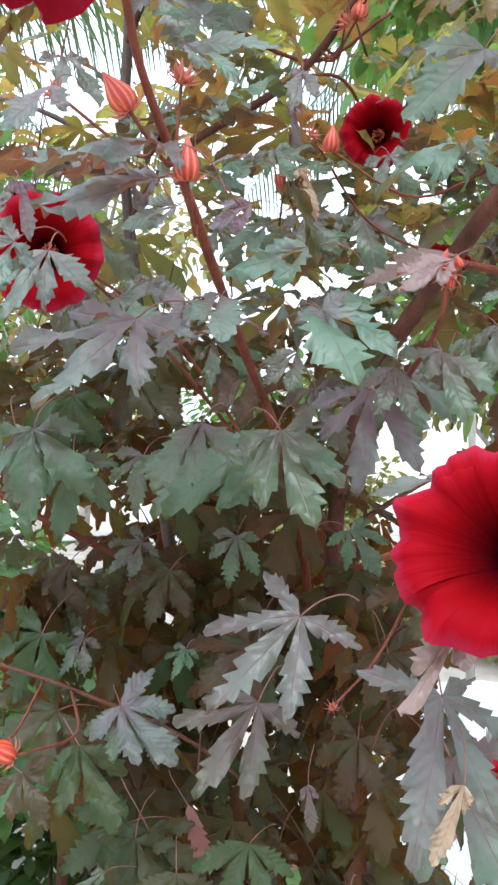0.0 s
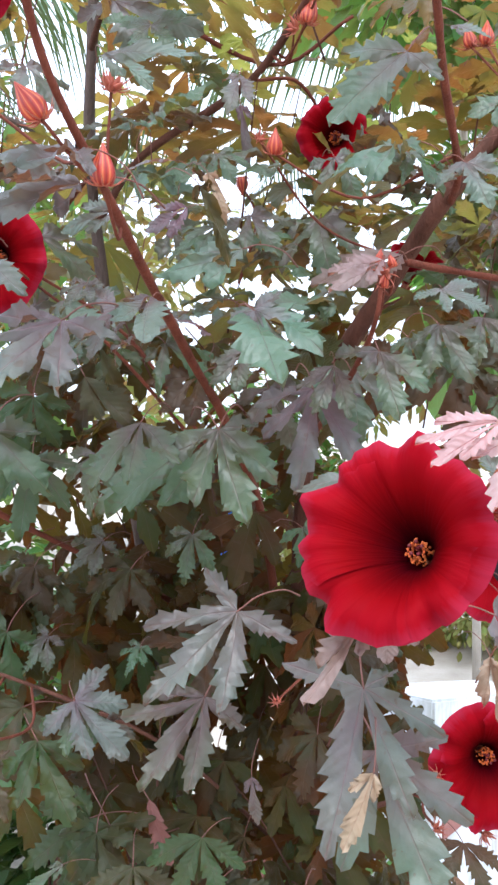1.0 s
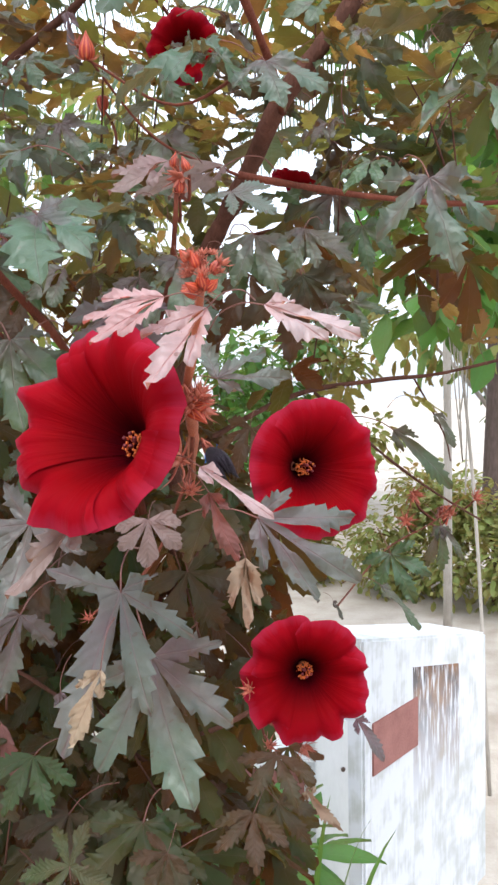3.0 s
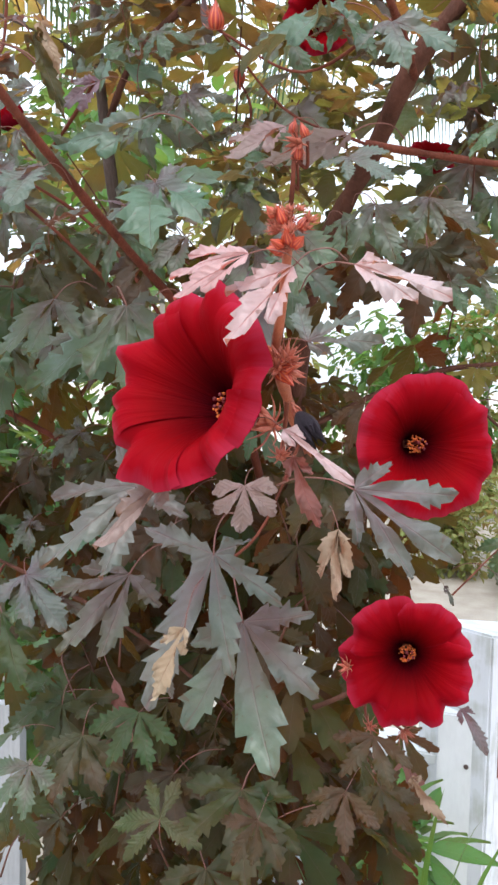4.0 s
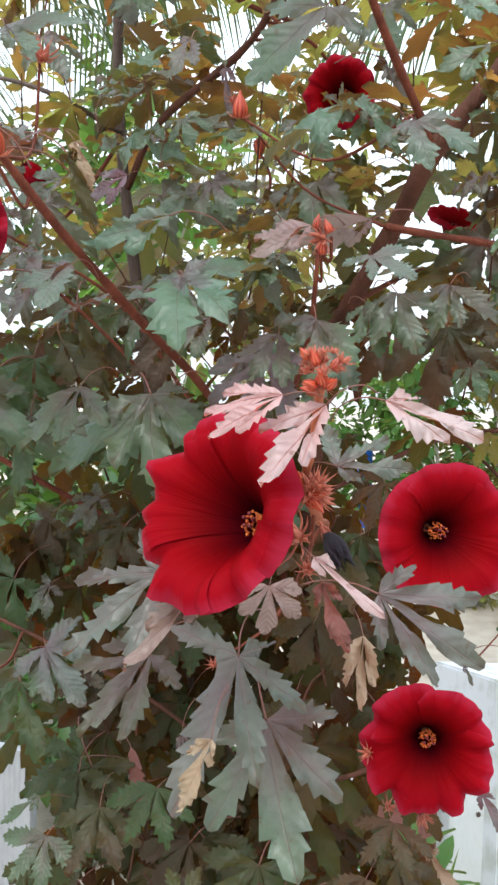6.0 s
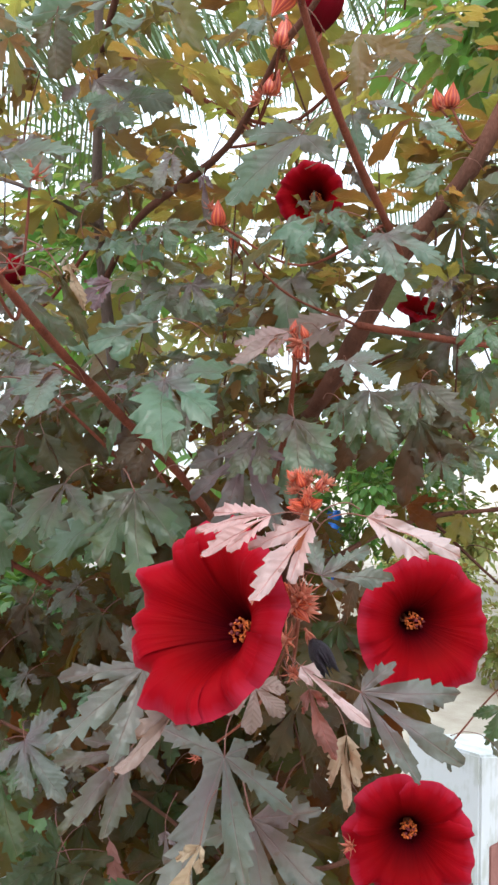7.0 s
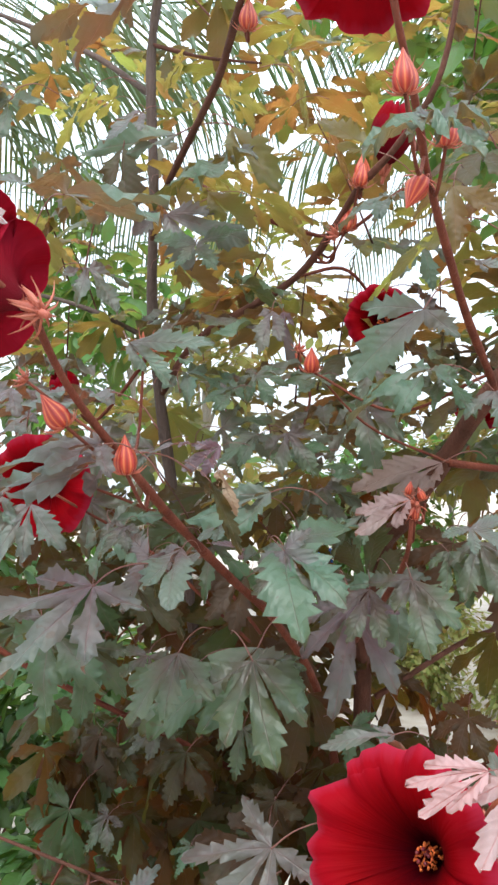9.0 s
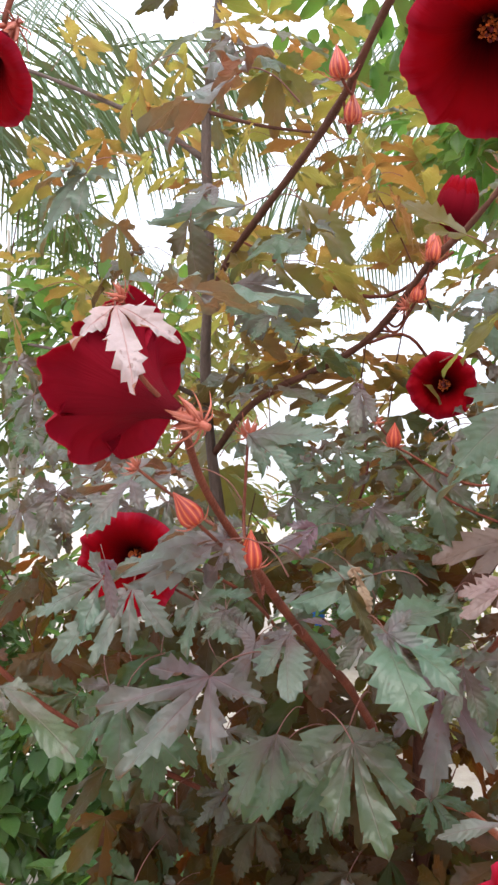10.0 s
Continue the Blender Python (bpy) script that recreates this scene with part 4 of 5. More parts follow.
bud((-0.17, 0.55, 1.305), (0.3, -0.3, 0.7), 1.1)
bud((-0.162, 0.56, 1.29), (-0.3, -0.3, 0.3), 1.0)

STAR = mesh_of("bract_star", *join([spikes(random.Random(12), 9, 0.016, 0.0009, 0.9, 0.5, 0.25), spikes(random.Random(13), 5, 0.016, 0.0030, 0.42, 0.95, 0.1)])[:2], BRACT)


def star(at, axis, size=1.0):
    """An open calyx with its ring of thin bracts, after the petals have gone."""
    m = Matrix.Translation(at) @ Vector(axis).to_track_quat("Z", "Y").to_matrix().to_4x4() @ Matrix.Rotation(R.uniform(0, 6), 4, "Z") @ Matrix.Scale(size, 4)
    return child("calyx", STAR, shrub, FOOT @ m, "orange-red spent calyx with thin bracts")


# the crowded tip over the open flower: small buds among many thin bracts
HEAD = random.Random(77)
for n in range(30):
    d = Vector((HEAD.uniform(-1, 1), HEAD.uniform(-1, 0.4), HEAD.uniform(-0.5, 1.1)))
    at = Vector((0.232, 0.433, 1.524)) + Vector((d.x * 0.009, d.y * 0.008, d.z * 0.013))
    if n % 3 == 0:
        bud(at, d + Vector((0, 0, 0.5)), HEAD.uniform(0.26, 0.36))
    else:
        star(at, d + Vector((0, 0, 0.6)), HEAD.uniform(0.24, 0.40))
for n in range(7):
    d = Vector((HEAD.uniform(-0.8, 1), HEAD.uniform(-1, 0.0), HEAD.uniform(-0.6, 0.8)))
    at = Vector((0.217, 0.472, 1.462)) + Vector((d.x * 0.010, d.y * 0.006, d.z * 0.012))
    if n % 3 == 0:
        bud(at, d, HEAD.uniform(0.42, 0.55))
    else:
        star(at, d, HEAD.uniform(0.5, 0.72))
star((0.205, 0.520, 1.411), (0.4, -0.7, 0.5), 0.6)
star((0.211, 0.730, 1.215), (-0.3, -0.7, 0.2), 0.6)
star((0.256, 0.770, 1.148), (0.6, -0.7, -0.3), 0.7)
star((0.072, 0.720, 1.277), (0.0, -0.7, 0.7), 0.5)
star((-0.116, 0.550, 1.746), (-0.5, -0.7, 0.5), 0.7)
star((0.049, 0.800, 1.802), (0.4, -0.7, 0.2), 0.7)
star((0.167, 0.690, 1.645), (-0.3, -0.7, -0.3), 0.88)
star((0.218, 0.820, 1.127), (0.6, -0.7, 0.7), 0.7)
star((0.173, 0.600, 1.969), (0.0, -0.7, 0.5), 0.99)
star((0.082, 0.850, 1.932), (-0.5, -0.7, 0.2), 0.88)
star((0.379, 1.140, 1.338), (0.4, -0.7, -0.3), 1.10)
star((0.427, 1.150, 1.310), (-0.3, -0.7, 0.7), 0.99)
star((0.461, 1.150, 1.332), (0.6, -0.7, 0.5), 0.88)
star((0.369, 1.130, 1.304), (0.0, -0.7, 0.2), 1.10)
star((-0.038, 0.600, 1.773), (0.4, -0.7, 0.5), 0.99)
star((-0.054, 0.370, 1.828), (-0.3, -0.7, 0.2), 0.60)
star((-0.027, 0.400, 1.761), (0.6, -0.7, -0.3), 0.75)

# leaves begin
leaf("c", (0.047, 0.655, 1.370), (-0.014, 0.605, 1.307), "F", shape=((-98, 0.54), (-38, 0.83), (0, 1.0), (46, 0.77), (100, 0.5),), width=0.15)
leaf("5", (0.007, 0.725, 1.278), (-0.037, 0.673, 1.212), "F", shape=((-84, 0.49), (-28, 0.85), (0, 1.0), (43, 0.82), (65, 0.54),), width=0.18)
leaf("5", (0.031, 0.665, 1.517), (0.056, 0.609, 1.447), "F", shape=((-82, 0.35), (-34, 0.78), (0, 1.0), (27, 0.78), (72, 0.52),), width=0.24)
leaf("7", (-0.058, 0.545, 1.591), (-0.108, 0.496, 1.529), "F", shape=((-96, 0.51), (-42, 0.73), (0, 1.0), (38, 0.93), (64, 0.52),), width=0.18)
leaf("c", (-0.042, 0.540, 1.683), (-0.135, 0.529, 1.670), "F", shape=((-57, 0.34), (-13, 0.84), (0, 1.0), (27, 0.45),), width=0.22)
leaf("7", (0.104, 0.750, 1.554), (0.100, 0.686, 1.473), "F", shape=((-84, 0.42), (-33, 0.85), (0, 1.0), (34, 0.65), (76, 0.54),), width=0.17)
leaf("5", (-0.040, 0.730, 1.499), (-0.085, 0.688, 1.447), "F", shape=((-67, 0.52), (-33, 0.78), (0, 1.0), (39, 0.85),), width=0.22)
leaf("7", (-0.128, 0.765, 1.257), (-0.105, 0.732, 1.215), "F", shape=((-126, 0.81), (-68, 0.9), (-23, 1.31), (0, 1.0), (58, 0.72),), width=0.24)
leaf("r", (-0.085, 0.880, 1.115), (-0.061, 0.860, 1.051), "V", shape=((0, 1.0),), width=0.17)
leaf("k", (-0.118, 0.770, 1.570), (-0.074, 0.755, 1.524), "V", shape=((0, 1.0), (20, 0.72),), width=0.3)
leaf("k", (-0.180, 0.800, 1.204), (-0.130, 0.753, 1.145), "F", shape=((-30, 0.63), (0, 1.0), (37, 0.74), (75, 0.5),), width=0.24)
leaf("5", (0.218, 0.760, 1.611), (0.242, 0.718, 1.558), "F", shape=((-35, 0.59), (0, 1.0), (32, 0.87), (67, 0.49),), width=0.22)
leaf("7", (0.147, 0.565, 1.338), (0.176, 0.514, 1.274), "F", shape=((-102, 0.32), (-43, 0.7), (0, 1.0), (30, 1.24), (126, 0.68),), width=0.155)
leaf("c", (0.158, 0.600, 1.283), (0.192, 0.536, 1.203), "F", shape=((-82, 0.48), (-34, 0.72), (0, 1.0), (33, 0.77), (73, 0.38),), width=0.2)
leaf("7", (0.238, 0.590, 1.385), (0.308, 0.592, 1.338), "R", shape=((-79, 0.42), (-36, 0.86), (0, 1.0), (18, 0.83), (52, 0.44),), width=0.18)
leaf("y", (0.233, 0.435, 1.512), (0.211, 0.404, 1.473), "F", shape=((-11, 0.67), (0, 1.0), (34, 0.66),), width=0.2)
leaf("y", (0.215, 0.420, 1.516), (0.173, 0.416, 1.512), "F", shape=((-39, 0.68), (-29, 0.98), (0, 1.0), (12, 0.76),), width=0.2)
leaf("t", (0.259, 0.455, 1.515), (0.308, 0.442, 1.499), "F", shape=((-30, 0.31), (0, 1.0), (11, 0.77),), width=0.2)
leaf("7", (0.229, 0.484, 1.478), (0.271, 0.485, 1.479), "F", shape=((-110, 0.77), (-40, 0.8), (0, 1.0), (37, 0.44),), width=0.19)
leaf("m", (0.148, 0.490, 1.401), (0.118, 0.456, 1.358), "F", shape=((-15, 0.36), (0, 1.0), (11, 0.65),), width=0.3)
leaf("d", (0.232, 0.570, 1.361), (0.236, 0.540, 1.323), "F", shape=((-11, 0.69), (0, 1.0), (14, 0.72),), width=0.2)
leaf("k", (0.082, 0.630, 1.106), (0.065, 0.649, 1.130), "F", shape=((-114, 1.18), (-71, 1.25), (0, 1.0), (40, 1.01), (140, 1.15),), width=0.2)
leaf("k", (0.234, 0.740, 1.153), (0.254, 0.714, 1.120), "F", shape=((-38, 0.88), (0, 1.0), (58, 0.98), (103, 0.77),), width=0.2)
leaf("k", (0.215, 0.720, 1.110), (0.186, 0.698, 1.082), "F", shape=((-87, 0.86), (-43, 1.06), (0, 1.0), (37, 0.77),), width=0.2)
leaf("k", (-0.007, 0.780, 1.125), (-0.033, 0.747, 1.084), "F", shape=((-86, 0.84), (-48, 1.0), (0, 1.0), (44, 1.01),), width=0.22)
leaf("5", (-0.145, 0.800, 1.039), (-0.176, 0.770, 1.001), "F", shape=((-95, 0.94), (-46, 0.96), (0, 1.0), (42, 0.96),), width=0.22)
leaf("k", (-0.081, 0.800, 1.082), (-0.094, 0.757, 1.027), "F", shape=((-76, 0.84), (-43, 0.93), (0, 1.0), (50, 0.71),), width=0.22)
leaf("5", (-0.132, 0.770, 1.253), (-0.131, 0.739, 1.215), "F", shape=((-80, 0.71), (-44, 1.1), (0, 1.0), (50, 0.79),), width=0.22)
leaf("5", (0.022, 0.720, 1.518), (-0.014, 0.667, 1.451), "F", shape=((-69, 0.75), (0, 1.0), (28, 1.34),), width=0.22)
leaf("c", (-0.139, 0.600, 1.651), (-0.162, 0.558, 1.598), "F", shape=((-58, 0.83), (-23, 0.78), (0, 1.0), (28, 1.18),), width=0.2)
leaf("y", (-0.056, 0.365, 1.822), (-0.027, 0.327, 1.774), "F", shape=((-32, 0.73), (0, 1.0), (58, 0.51),), width=0.16)
leaf("c", (-0.104, 0.510, 1.735), (-0.129, 0.482, 1.699), "F", shape=((-52, 0.56), (0, 1.0),), width=0.22)
leaf("c", (-0.130, 0.470, 1.778), (-0.143, 0.449, 1.752), "F", shape=((0, 1.0), (21, 0.47),), width=0.2)
leaf("c", (-0.022, 0.530, 1.766), (0.017, 0.506, 1.736), "F", shape=((-40, 1.15), (0, 1.0), (11, 0.65),), width=0.2)
leaf("5", (-0.033, 0.660, 1.523), (-0.069, 0.620, 1.473), "F", shape=((-71, 0.75), (-27, 0.85), (0, 1.0),), width=0.22)
leaf("5", (0.124, 0.720, 1.572), (0.112, 0.687, 1.531), "F", shape=((-30, 1.0), (0, 1.0), (35, 0.76),), width=0.22)
leaf("5", (-0.058, 0.800, 1.921), (-0.030, 0.775, 1.889), "F", shape=((-92, 1.16), (0, 1.0), (65, 0.82), (150, 1.29),), width=0.22)
leaf("5", (0.045, 0.700, 1.821), (0.039, 0.669, 1.782), "F", shape=((-22, 0.84), (0, 1.0), (60, 0.33),), width=0.2)
leaf("c", (0.139, 0.800, 1.572), (0.146, 0.752, 1.512), "F", shape=((-95, 0.45), (-40, 0.85), (0, 1.0), (37, 0.81), (91, 0.62),), width=0.24)
leaf("c", (0.064, 0.645, 1.610), (0.113, 0.625, 1.585), "F", shape=((-82, 0.53), (0, 1.0), (26, 0.9), (51, 0.8), (117, 0.41),), width=0.24)
leaf("c", (0.211, 0.670, 1.627), (0.217, 0.655, 1.608), "F", shape=((-95, 1.28), (-47, 1.58), (0, 1.0), (84, 0.94),), width=0.25)
leaf("5", (0.191, 0.770, 1.601), (0.213, 0.737, 1.559), "F", shape=((-30, 1.23), (0, 1.0), (24, 0.75), (71, 0.42),), width=0.23)
leaf("5", (0.260, 0.790, 1.621), (0.250, 0.754, 1.575), "F", shape=((-55, 1.01), (-29, 0.85), (0, 1.0), (42, 0.52),), width=0.23)
leaf("m", (0.165, 0.660, 1.650), (0.124, 0.638, 1.622), "F", shape=((-19, 0.53), (0, 1.0), (27, 0.84),), width=0.24)
leaf("c", (0.235, 0.710, 1.740), (0.251, 0.676, 1.697), "F", shape=((-80, 0.62), (-39, 1.06), (0, 1.0), (65, 0.63),), width=0.24)
leaf("c", (-0.036, 0.600, 1.608), (-0.048, 0.571, 1.572), "F", shape=((-107, 0.63), (-23, 0.56), (0, 1.0), (122, 1.09),), width=0.22)
leaf("c", (-0.110, 0.850, 1.975), (-0.071, 0.829, 1.909), "V", shape=((-63, 0.73), (-37, 1.32), (0, 1.0), (91, 0.56),), width=0.26)
leaf("c", (-0.096, 0.850, 2.066), (-0.217, 0.849, 2.063), "V", shape=((-10, 0.52), (0, 1.0),), width=0.2)
leaf("k", (-0.162, 0.850, 2.060), (-0.152, 0.822, 1.971), "V", shape=((0, 1.0), (16, 0.6),), width=0.3)
leaf("o", (-0.026, 0.830, 2.057), (0.032, 0.804, 1.976), "V", shape=((0, 1.0), (23, 0.56),), width=0.2)
leaf("o", (-0.120, 0.880, 2.028), (-0.087, 0.867, 1.986), "V", shape=((0, 1.0), (15, 0.7),), width=0.3)
leaf("o", (-0.063, 0.860, 2.000), (-0.013, 0.846, 1.955), "V", shape=((0, 1.0), (17, 0.64),), width=0.3)
leaf("o", (-0.081, 0.900, 1.934), (-0.009, 0.900, 1.935), "V", shape=((0, 1.0), (19, 0.65),), width=0.2)
leaf("o", (-0.111, 0.880, 1.930), (-0.055, 0.867, 1.890), "V", shape=((0, 1.0), (20, 0.61),), width=0.26)
leaf("o", (0.206, 0.750, 1.936), (0.210, 0.729, 1.869), "V", shape=((-48, 0.9), (0, 1.0), (80, 0.42),), width=0.2)
leaf("c", (0.222, 0.700, 1.851), (0.254, 0.691, 1.840), "F", shape=((0, 1.0), (31, 0.52),), width=0.2)
leaf("c", (0.263, 0.720, 1.838), (0.300, 0.704, 1.818), "F", shape=((0, 1.0), (28, 0.88),), width=0.24)
leaf("5", (0.287, 0.780, 1.823), (0.245, 0.761, 1.799), "F", shape=((-22, 0.87), (0, 1.0),), width=0.3)
leaf("o", (0.144, 0.700, 1.955), (0.086, 0.715, 2.002), "V", shape=((-22, 0.54), (0, 1.0),), width=0.16)
leaf("c", (0.182, 0.620, 1.795), (0.122, 0.605, 1.748), "V", shape=((-96, 0.45), (0, 1.0), (52, 0.64),), width=0.24)
leaf("c", (0.060, 0.660, 1.613), (0.122, 0.603, 1.587), "U", shape=((-90, 1.04), (0, 1.0), (33, 1.18), (107, 0.39),), width=0.24)
leaf("5", (0.162, 0.700, 1.582), (0.177, 0.657, 1.528), "F", shape=((-34, 0.82), (0, 1.0), (39, 0.48), (99, 0.52),), width=0.25)
leaf("m", (0.187, 0.800, 1.684), (0.100, 0.786, 1.667), "F", shape=((-49, 0.42), (-24, 0.72), (0, 1.0),), width=0.24)
leaf("c", (0.055, 0.640, 1.658), (-0.011, 0.619, 1.632), "F", shape=((-35, 0.64), (0, 1.0), (18, 0.68),), width=0.24)
leaf("k", (0.106, 0.860, 1.562), (0.044, 0.868, 1.572), "F", shape=((0, 1.0), (49, 1.36), (79, 1.45), (116, 0.96),), width=0.28)
leaf("5", (0.037, 0.780, 1.592), (0.010, 0.755, 1.560), "F", shape=((-25, 0.94), (0, 1.0), (39, 0.72),), width=0.28)
leaf("k", (-0.009, 0.800, 1.573), (-0.047, 0.770, 1.536), "F", shape=((-32, 0.98), (0, 1.0), (40, 0.93),), width=0.26)
leaf("c", (-0.008, 0.600, 1.615), (-0.022, 0.552, 1.593), "U", shape=((-18, 1.24), (0, 1.0), (64, 0.39),), width=0.28)
leaf("c", (-0.054, 0.660, 1.698), (-0.102, 0.657, 1.688), "V", shape=((-28, 0.61), (0, 1.0), (24, 0.66),), width=0.26)
leaf("7", (0.007, 0.660, 1.698), (-0.028, 0.654, 1.680), "V", shape=((-30, 0.76), (0, 1.0), (29, 0.68),), width=0.26)
leaf("5", (0.007, 0.840, 1.653), (-0.049, 0.888, 1.675), "U", shape=((-103, 0.58), (0, 1.0), (79, 0.67),), width=0.26)
leaf("x", (0.153, 0.500, 1.306), (0.132, 0.490, 1.261), "F")
leaf("b", (0.162, 0.585, 1.384), (0.168, 0.570, 1.355), "F")
leaf("w", (0.223, 0.460, 1.431), (0.260, 0.440, 1.407), "F")
leaf("r", (0.226, 0.470, 1.416), (0.238, 0.460, 1.379), "F")
leaf("c", (-0.113, 0.700, 1.632), (-0.066, 0.660, 1.605), "F")
leaf("p", (-0.271, 0.620, 1.565), (-0.170, 0.580, 1.539), "U")
leaf("c", (-0.166, 0.600, 1.658), (-0.225, 0.580, 1.628), "F")
leaf("c", (-0.032, 0.500, 1.691), (-0.102, 0.470, 1.686), "U")
leaf("s", (-0.129, 0.520, 1.678), (-0.115, 0.500, 1.646), "F")
leaf("c", (-0.041, 0.600, 2.081), (-0.116, 0.550, 2.025), "E")
leaf("c", (-0.058, 0.500, 1.868), (0.030, 0.460, 1.852), "E")
leaf("5", (-0.019, 0.800, 2.010), (-0.094, 0.750, 1.971), "U")
leaf("3", (-0.118, 0.800, 2.072), (-0.161, 0.780, 2.043), "F")
leaf("5", (-0.099, 0.900, 2.283), (-0.053, 0.880, 2.250), "U")
leaf("5", (-0.120, 0.900, 2.302), (-0.155, 0.880, 2.265), "F")
leaf("c", (0.161, 0.600, 1.878), (0.124, 0.580, 1.865), "U")
leaf("c", (0.179, 0.730, 1.764), (0.107, 0.700, 1.740), "U")
leaf("5", (0.190, 0.740, 1.761), (0.224, 0.720, 1.736), "U")
leaf("5", (0.313, 0.700, 1.755), (0.300, 0.690, 1.740), "F")
leaf("c", (0.201, 0.420, 1.854), (0.161, 0.380, 1.836), "E")
leaf("c", (0.201, 0.420, 1.854), (0.229, 0.400, 1.831), "E")
leaf("o", (-0.005, 0.990, 2.029), (0.041, 0.950, 1.964), "B")
leaf("o", (0.047, 0.800, 2.057), (-0.000, 0.780, 2.030), "B")
leaf("5", (-0.000, 0.730, 1.756), (-0.037, 0.710, 1.742), "U")
leaf("5", (0.017, 0.750, 1.772), (0.037, 0.730, 1.744), "U")
leaf("5", (0.033, 0.790, 1.702), (0.081, 0.770, 1.707), "U")
leaf("5", (0.005, 0.800, 1.717), (-0.042, 0.780, 1.700), "U")
leaf("5", (0.282, 0.800, 1.716), (0.258, 0.780, 1.692), "U")
leaf("5", (-0.113, 0.790, 1.493), (-0.126, 0.770, 1.441), "F")
leaf("5", (0.047, 0.720, 1.506), (0.065, 0.710, 1.484), "F")
leaf("k", (0.143, 0.700, 1.081), (0.120, 0.680, 1.053), "F")
leaf("p", (-0.154, 0.800, 1.080), (-0.197, 0.780, 1.059), "F")
leaf("k", (-0.135, 0.850, 1.089), (-0.151, 0.830, 1.010), "F")
leaf("k", (-0.123, 0.860, 1.094), (-0.103, 0.840, 1.002), "F")
leaf("k", (-0.180, 0.820, 0.990), (-0.141, 0.800, 0.944), "F")
leaf("5", (0.119, 0.720, 1.636), (0.092, 0.700, 1.608), "U")
leaf("g", (0.049, 0.495, 1.664), (0.073, 0.490, 1.623), "F")
leaf("s", (0.023, 0.530, 1.692), (-0.006, 0.520, 1.693), "U")
leaf("s", (0.153, 0.600, 1.481), (0.103, 0.580, 1.480), "U")
leaf("c", (0.364, 0.700, 1.638), (0.369, 0.660, 1.565), "F")
leaf("5", (0.320, 0.740, 1.664), (0.297, 0.720, 1.641), "U")
leaf("s", (0.281, 0.853, 1.264), (0.292, 0.850, 1.246), "F")
leaf("s", (0.303, 0.800, 1.165), (0.334, 0.780, 1.144), "F")
leaf("d", (0.244, 0.970, 1.014), (0.283, 0.960, 0.960), "F")
leaf("k", (0.217, 0.920, 1.020), (0.252, 0.900, 0.984), "F")
leaf("5", (0.070, 0.800, 1.774), (0.022, 0.780, 1.764), "U")
leaf("5", (-0.228, 0.800, 1.519), (-0.234, 0.760, 1.422), "F")
leaf("5", (-0.204, 0.850, 1.490), (-0.215, 0.830, 1.402), "F")
leaf("k", (-0.239, 0.800, 1.173), (-0.201, 0.780, 1.132), "F")
leaf("s", (0.052, 0.700, 1.218), (0.060, 0.700, 1.170), "F")
leaf("c", (-0.054, 0.700, 1.596), (-0.016, 0.680, 1.607), "U")
leaf("3", (0.013, 0.720, 1.602), (-0.005, 0.700, 1.624), "U")
leaf("5", (-0.207, 0.900, 1.286), (-0.232, 0.880, 1.247), "F")
leaf("5", (-0.072, 0.800, 1.303), (-0.084, 0.780, 1.281), "F")
leaf("5", (0.087, 0.850, 1.417), (0.121, 0.830, 1.380), "F")
leaf("5", (-0.029, 0.850, 1.409), (-0.032, 0.830, 1.360), "F")
leaf("5", (-0.142, 0.900, 1.395), (-0.188, 0.880, 1.366), "F")
leaf("5", (-0.110, 0.800, 1.227), (-0.097, 0.780, 1.194), "F")
leaf("5", (0.280, 0.800, 1.549), (0.296, 0.780, 1.525), "F")
leaf("5", (0.072, 0.800, 1.695), (0.035, 0.780, 1.675), "U")
leaf("5", (0.204, 0.750, 1.732), (0.236, 0.730, 1.741), "U")
leaf("5", (-0.045, 0.800, 1.604), (0.003, 0.780, 1.577), "U")
leaf("o", (0.286, 0.800, 1.791), (0.327, 0.780, 1.776), "B")
leaf("o", (0.171, 0.900, 1.751), (0.136, 0.880, 1.753), "B")
leaf("o", (0.391, 0.900, 1.759), (0.353, 0.880, 1.737), "B")
leaf("o", (0.013, 0.950, 1.973), (-0.015, 0.920, 1.967), "B")
leaf("o", (0.149, 0.950, 1.752), (0.099, 0.920, 1.777), "B")
leaf("o", (0.280, 0.950, 1.747), (0.246, 0.920, 1.771), "B")
leaf("o", (-0.221, 0.850, 2.238), (-0.257, 0.830, 2.155), "B")
leaf("o", (-0.173, 0.850, 2.119), (-0.215, 0.830, 2.095), "B")
leaf("o", (-0.164, 0.850, 2.244), (-0.200, 0.830, 2.203), "B")
leaf("o", (-0.046, 0.900, 2.125), (0.016, 0.880, 2.095), "B")
leaf("o", (-0.023, 0.900, 2.004), (0.058, 0.880, 1.984), "B")
leaf("o", (0.040, 0.850, 2.119), (0.076, 0.830, 2.055), "B")
leaf("o", (0.075, 0.850, 2.050), (0.110, 0.830, 2.001), "B")
leaf("o", (-0.090, 0.850, 2.150), (-0.112, 0.830, 2.116), "B")
leaf("o", (-0.286, 0.800, 2.262), (-0.228, 0.780, 2.255), "B")
leaf("o", (-0.114, 0.850, 2.292), (-0.069, 0.830, 2.266), "B")
leaf("5", (-0.029, 0.700, 1.788), (0.021, 0.680, 1.814), "U")
leaf("5", (-0.014, 0.800, 1.774), (0.047, 0.780, 1.793), "U")
leaf("5", (-0.048, 0.850, 1.730), (0.028, 0.830, 1.715), "F")
leaf("5", (0.047, 0.750, 1.714), (0.078, 0.730, 1.677), "F")
leaf("5", (-0.217, 0.620, 1.733), (-0.239, 0.600, 1.690), "F")
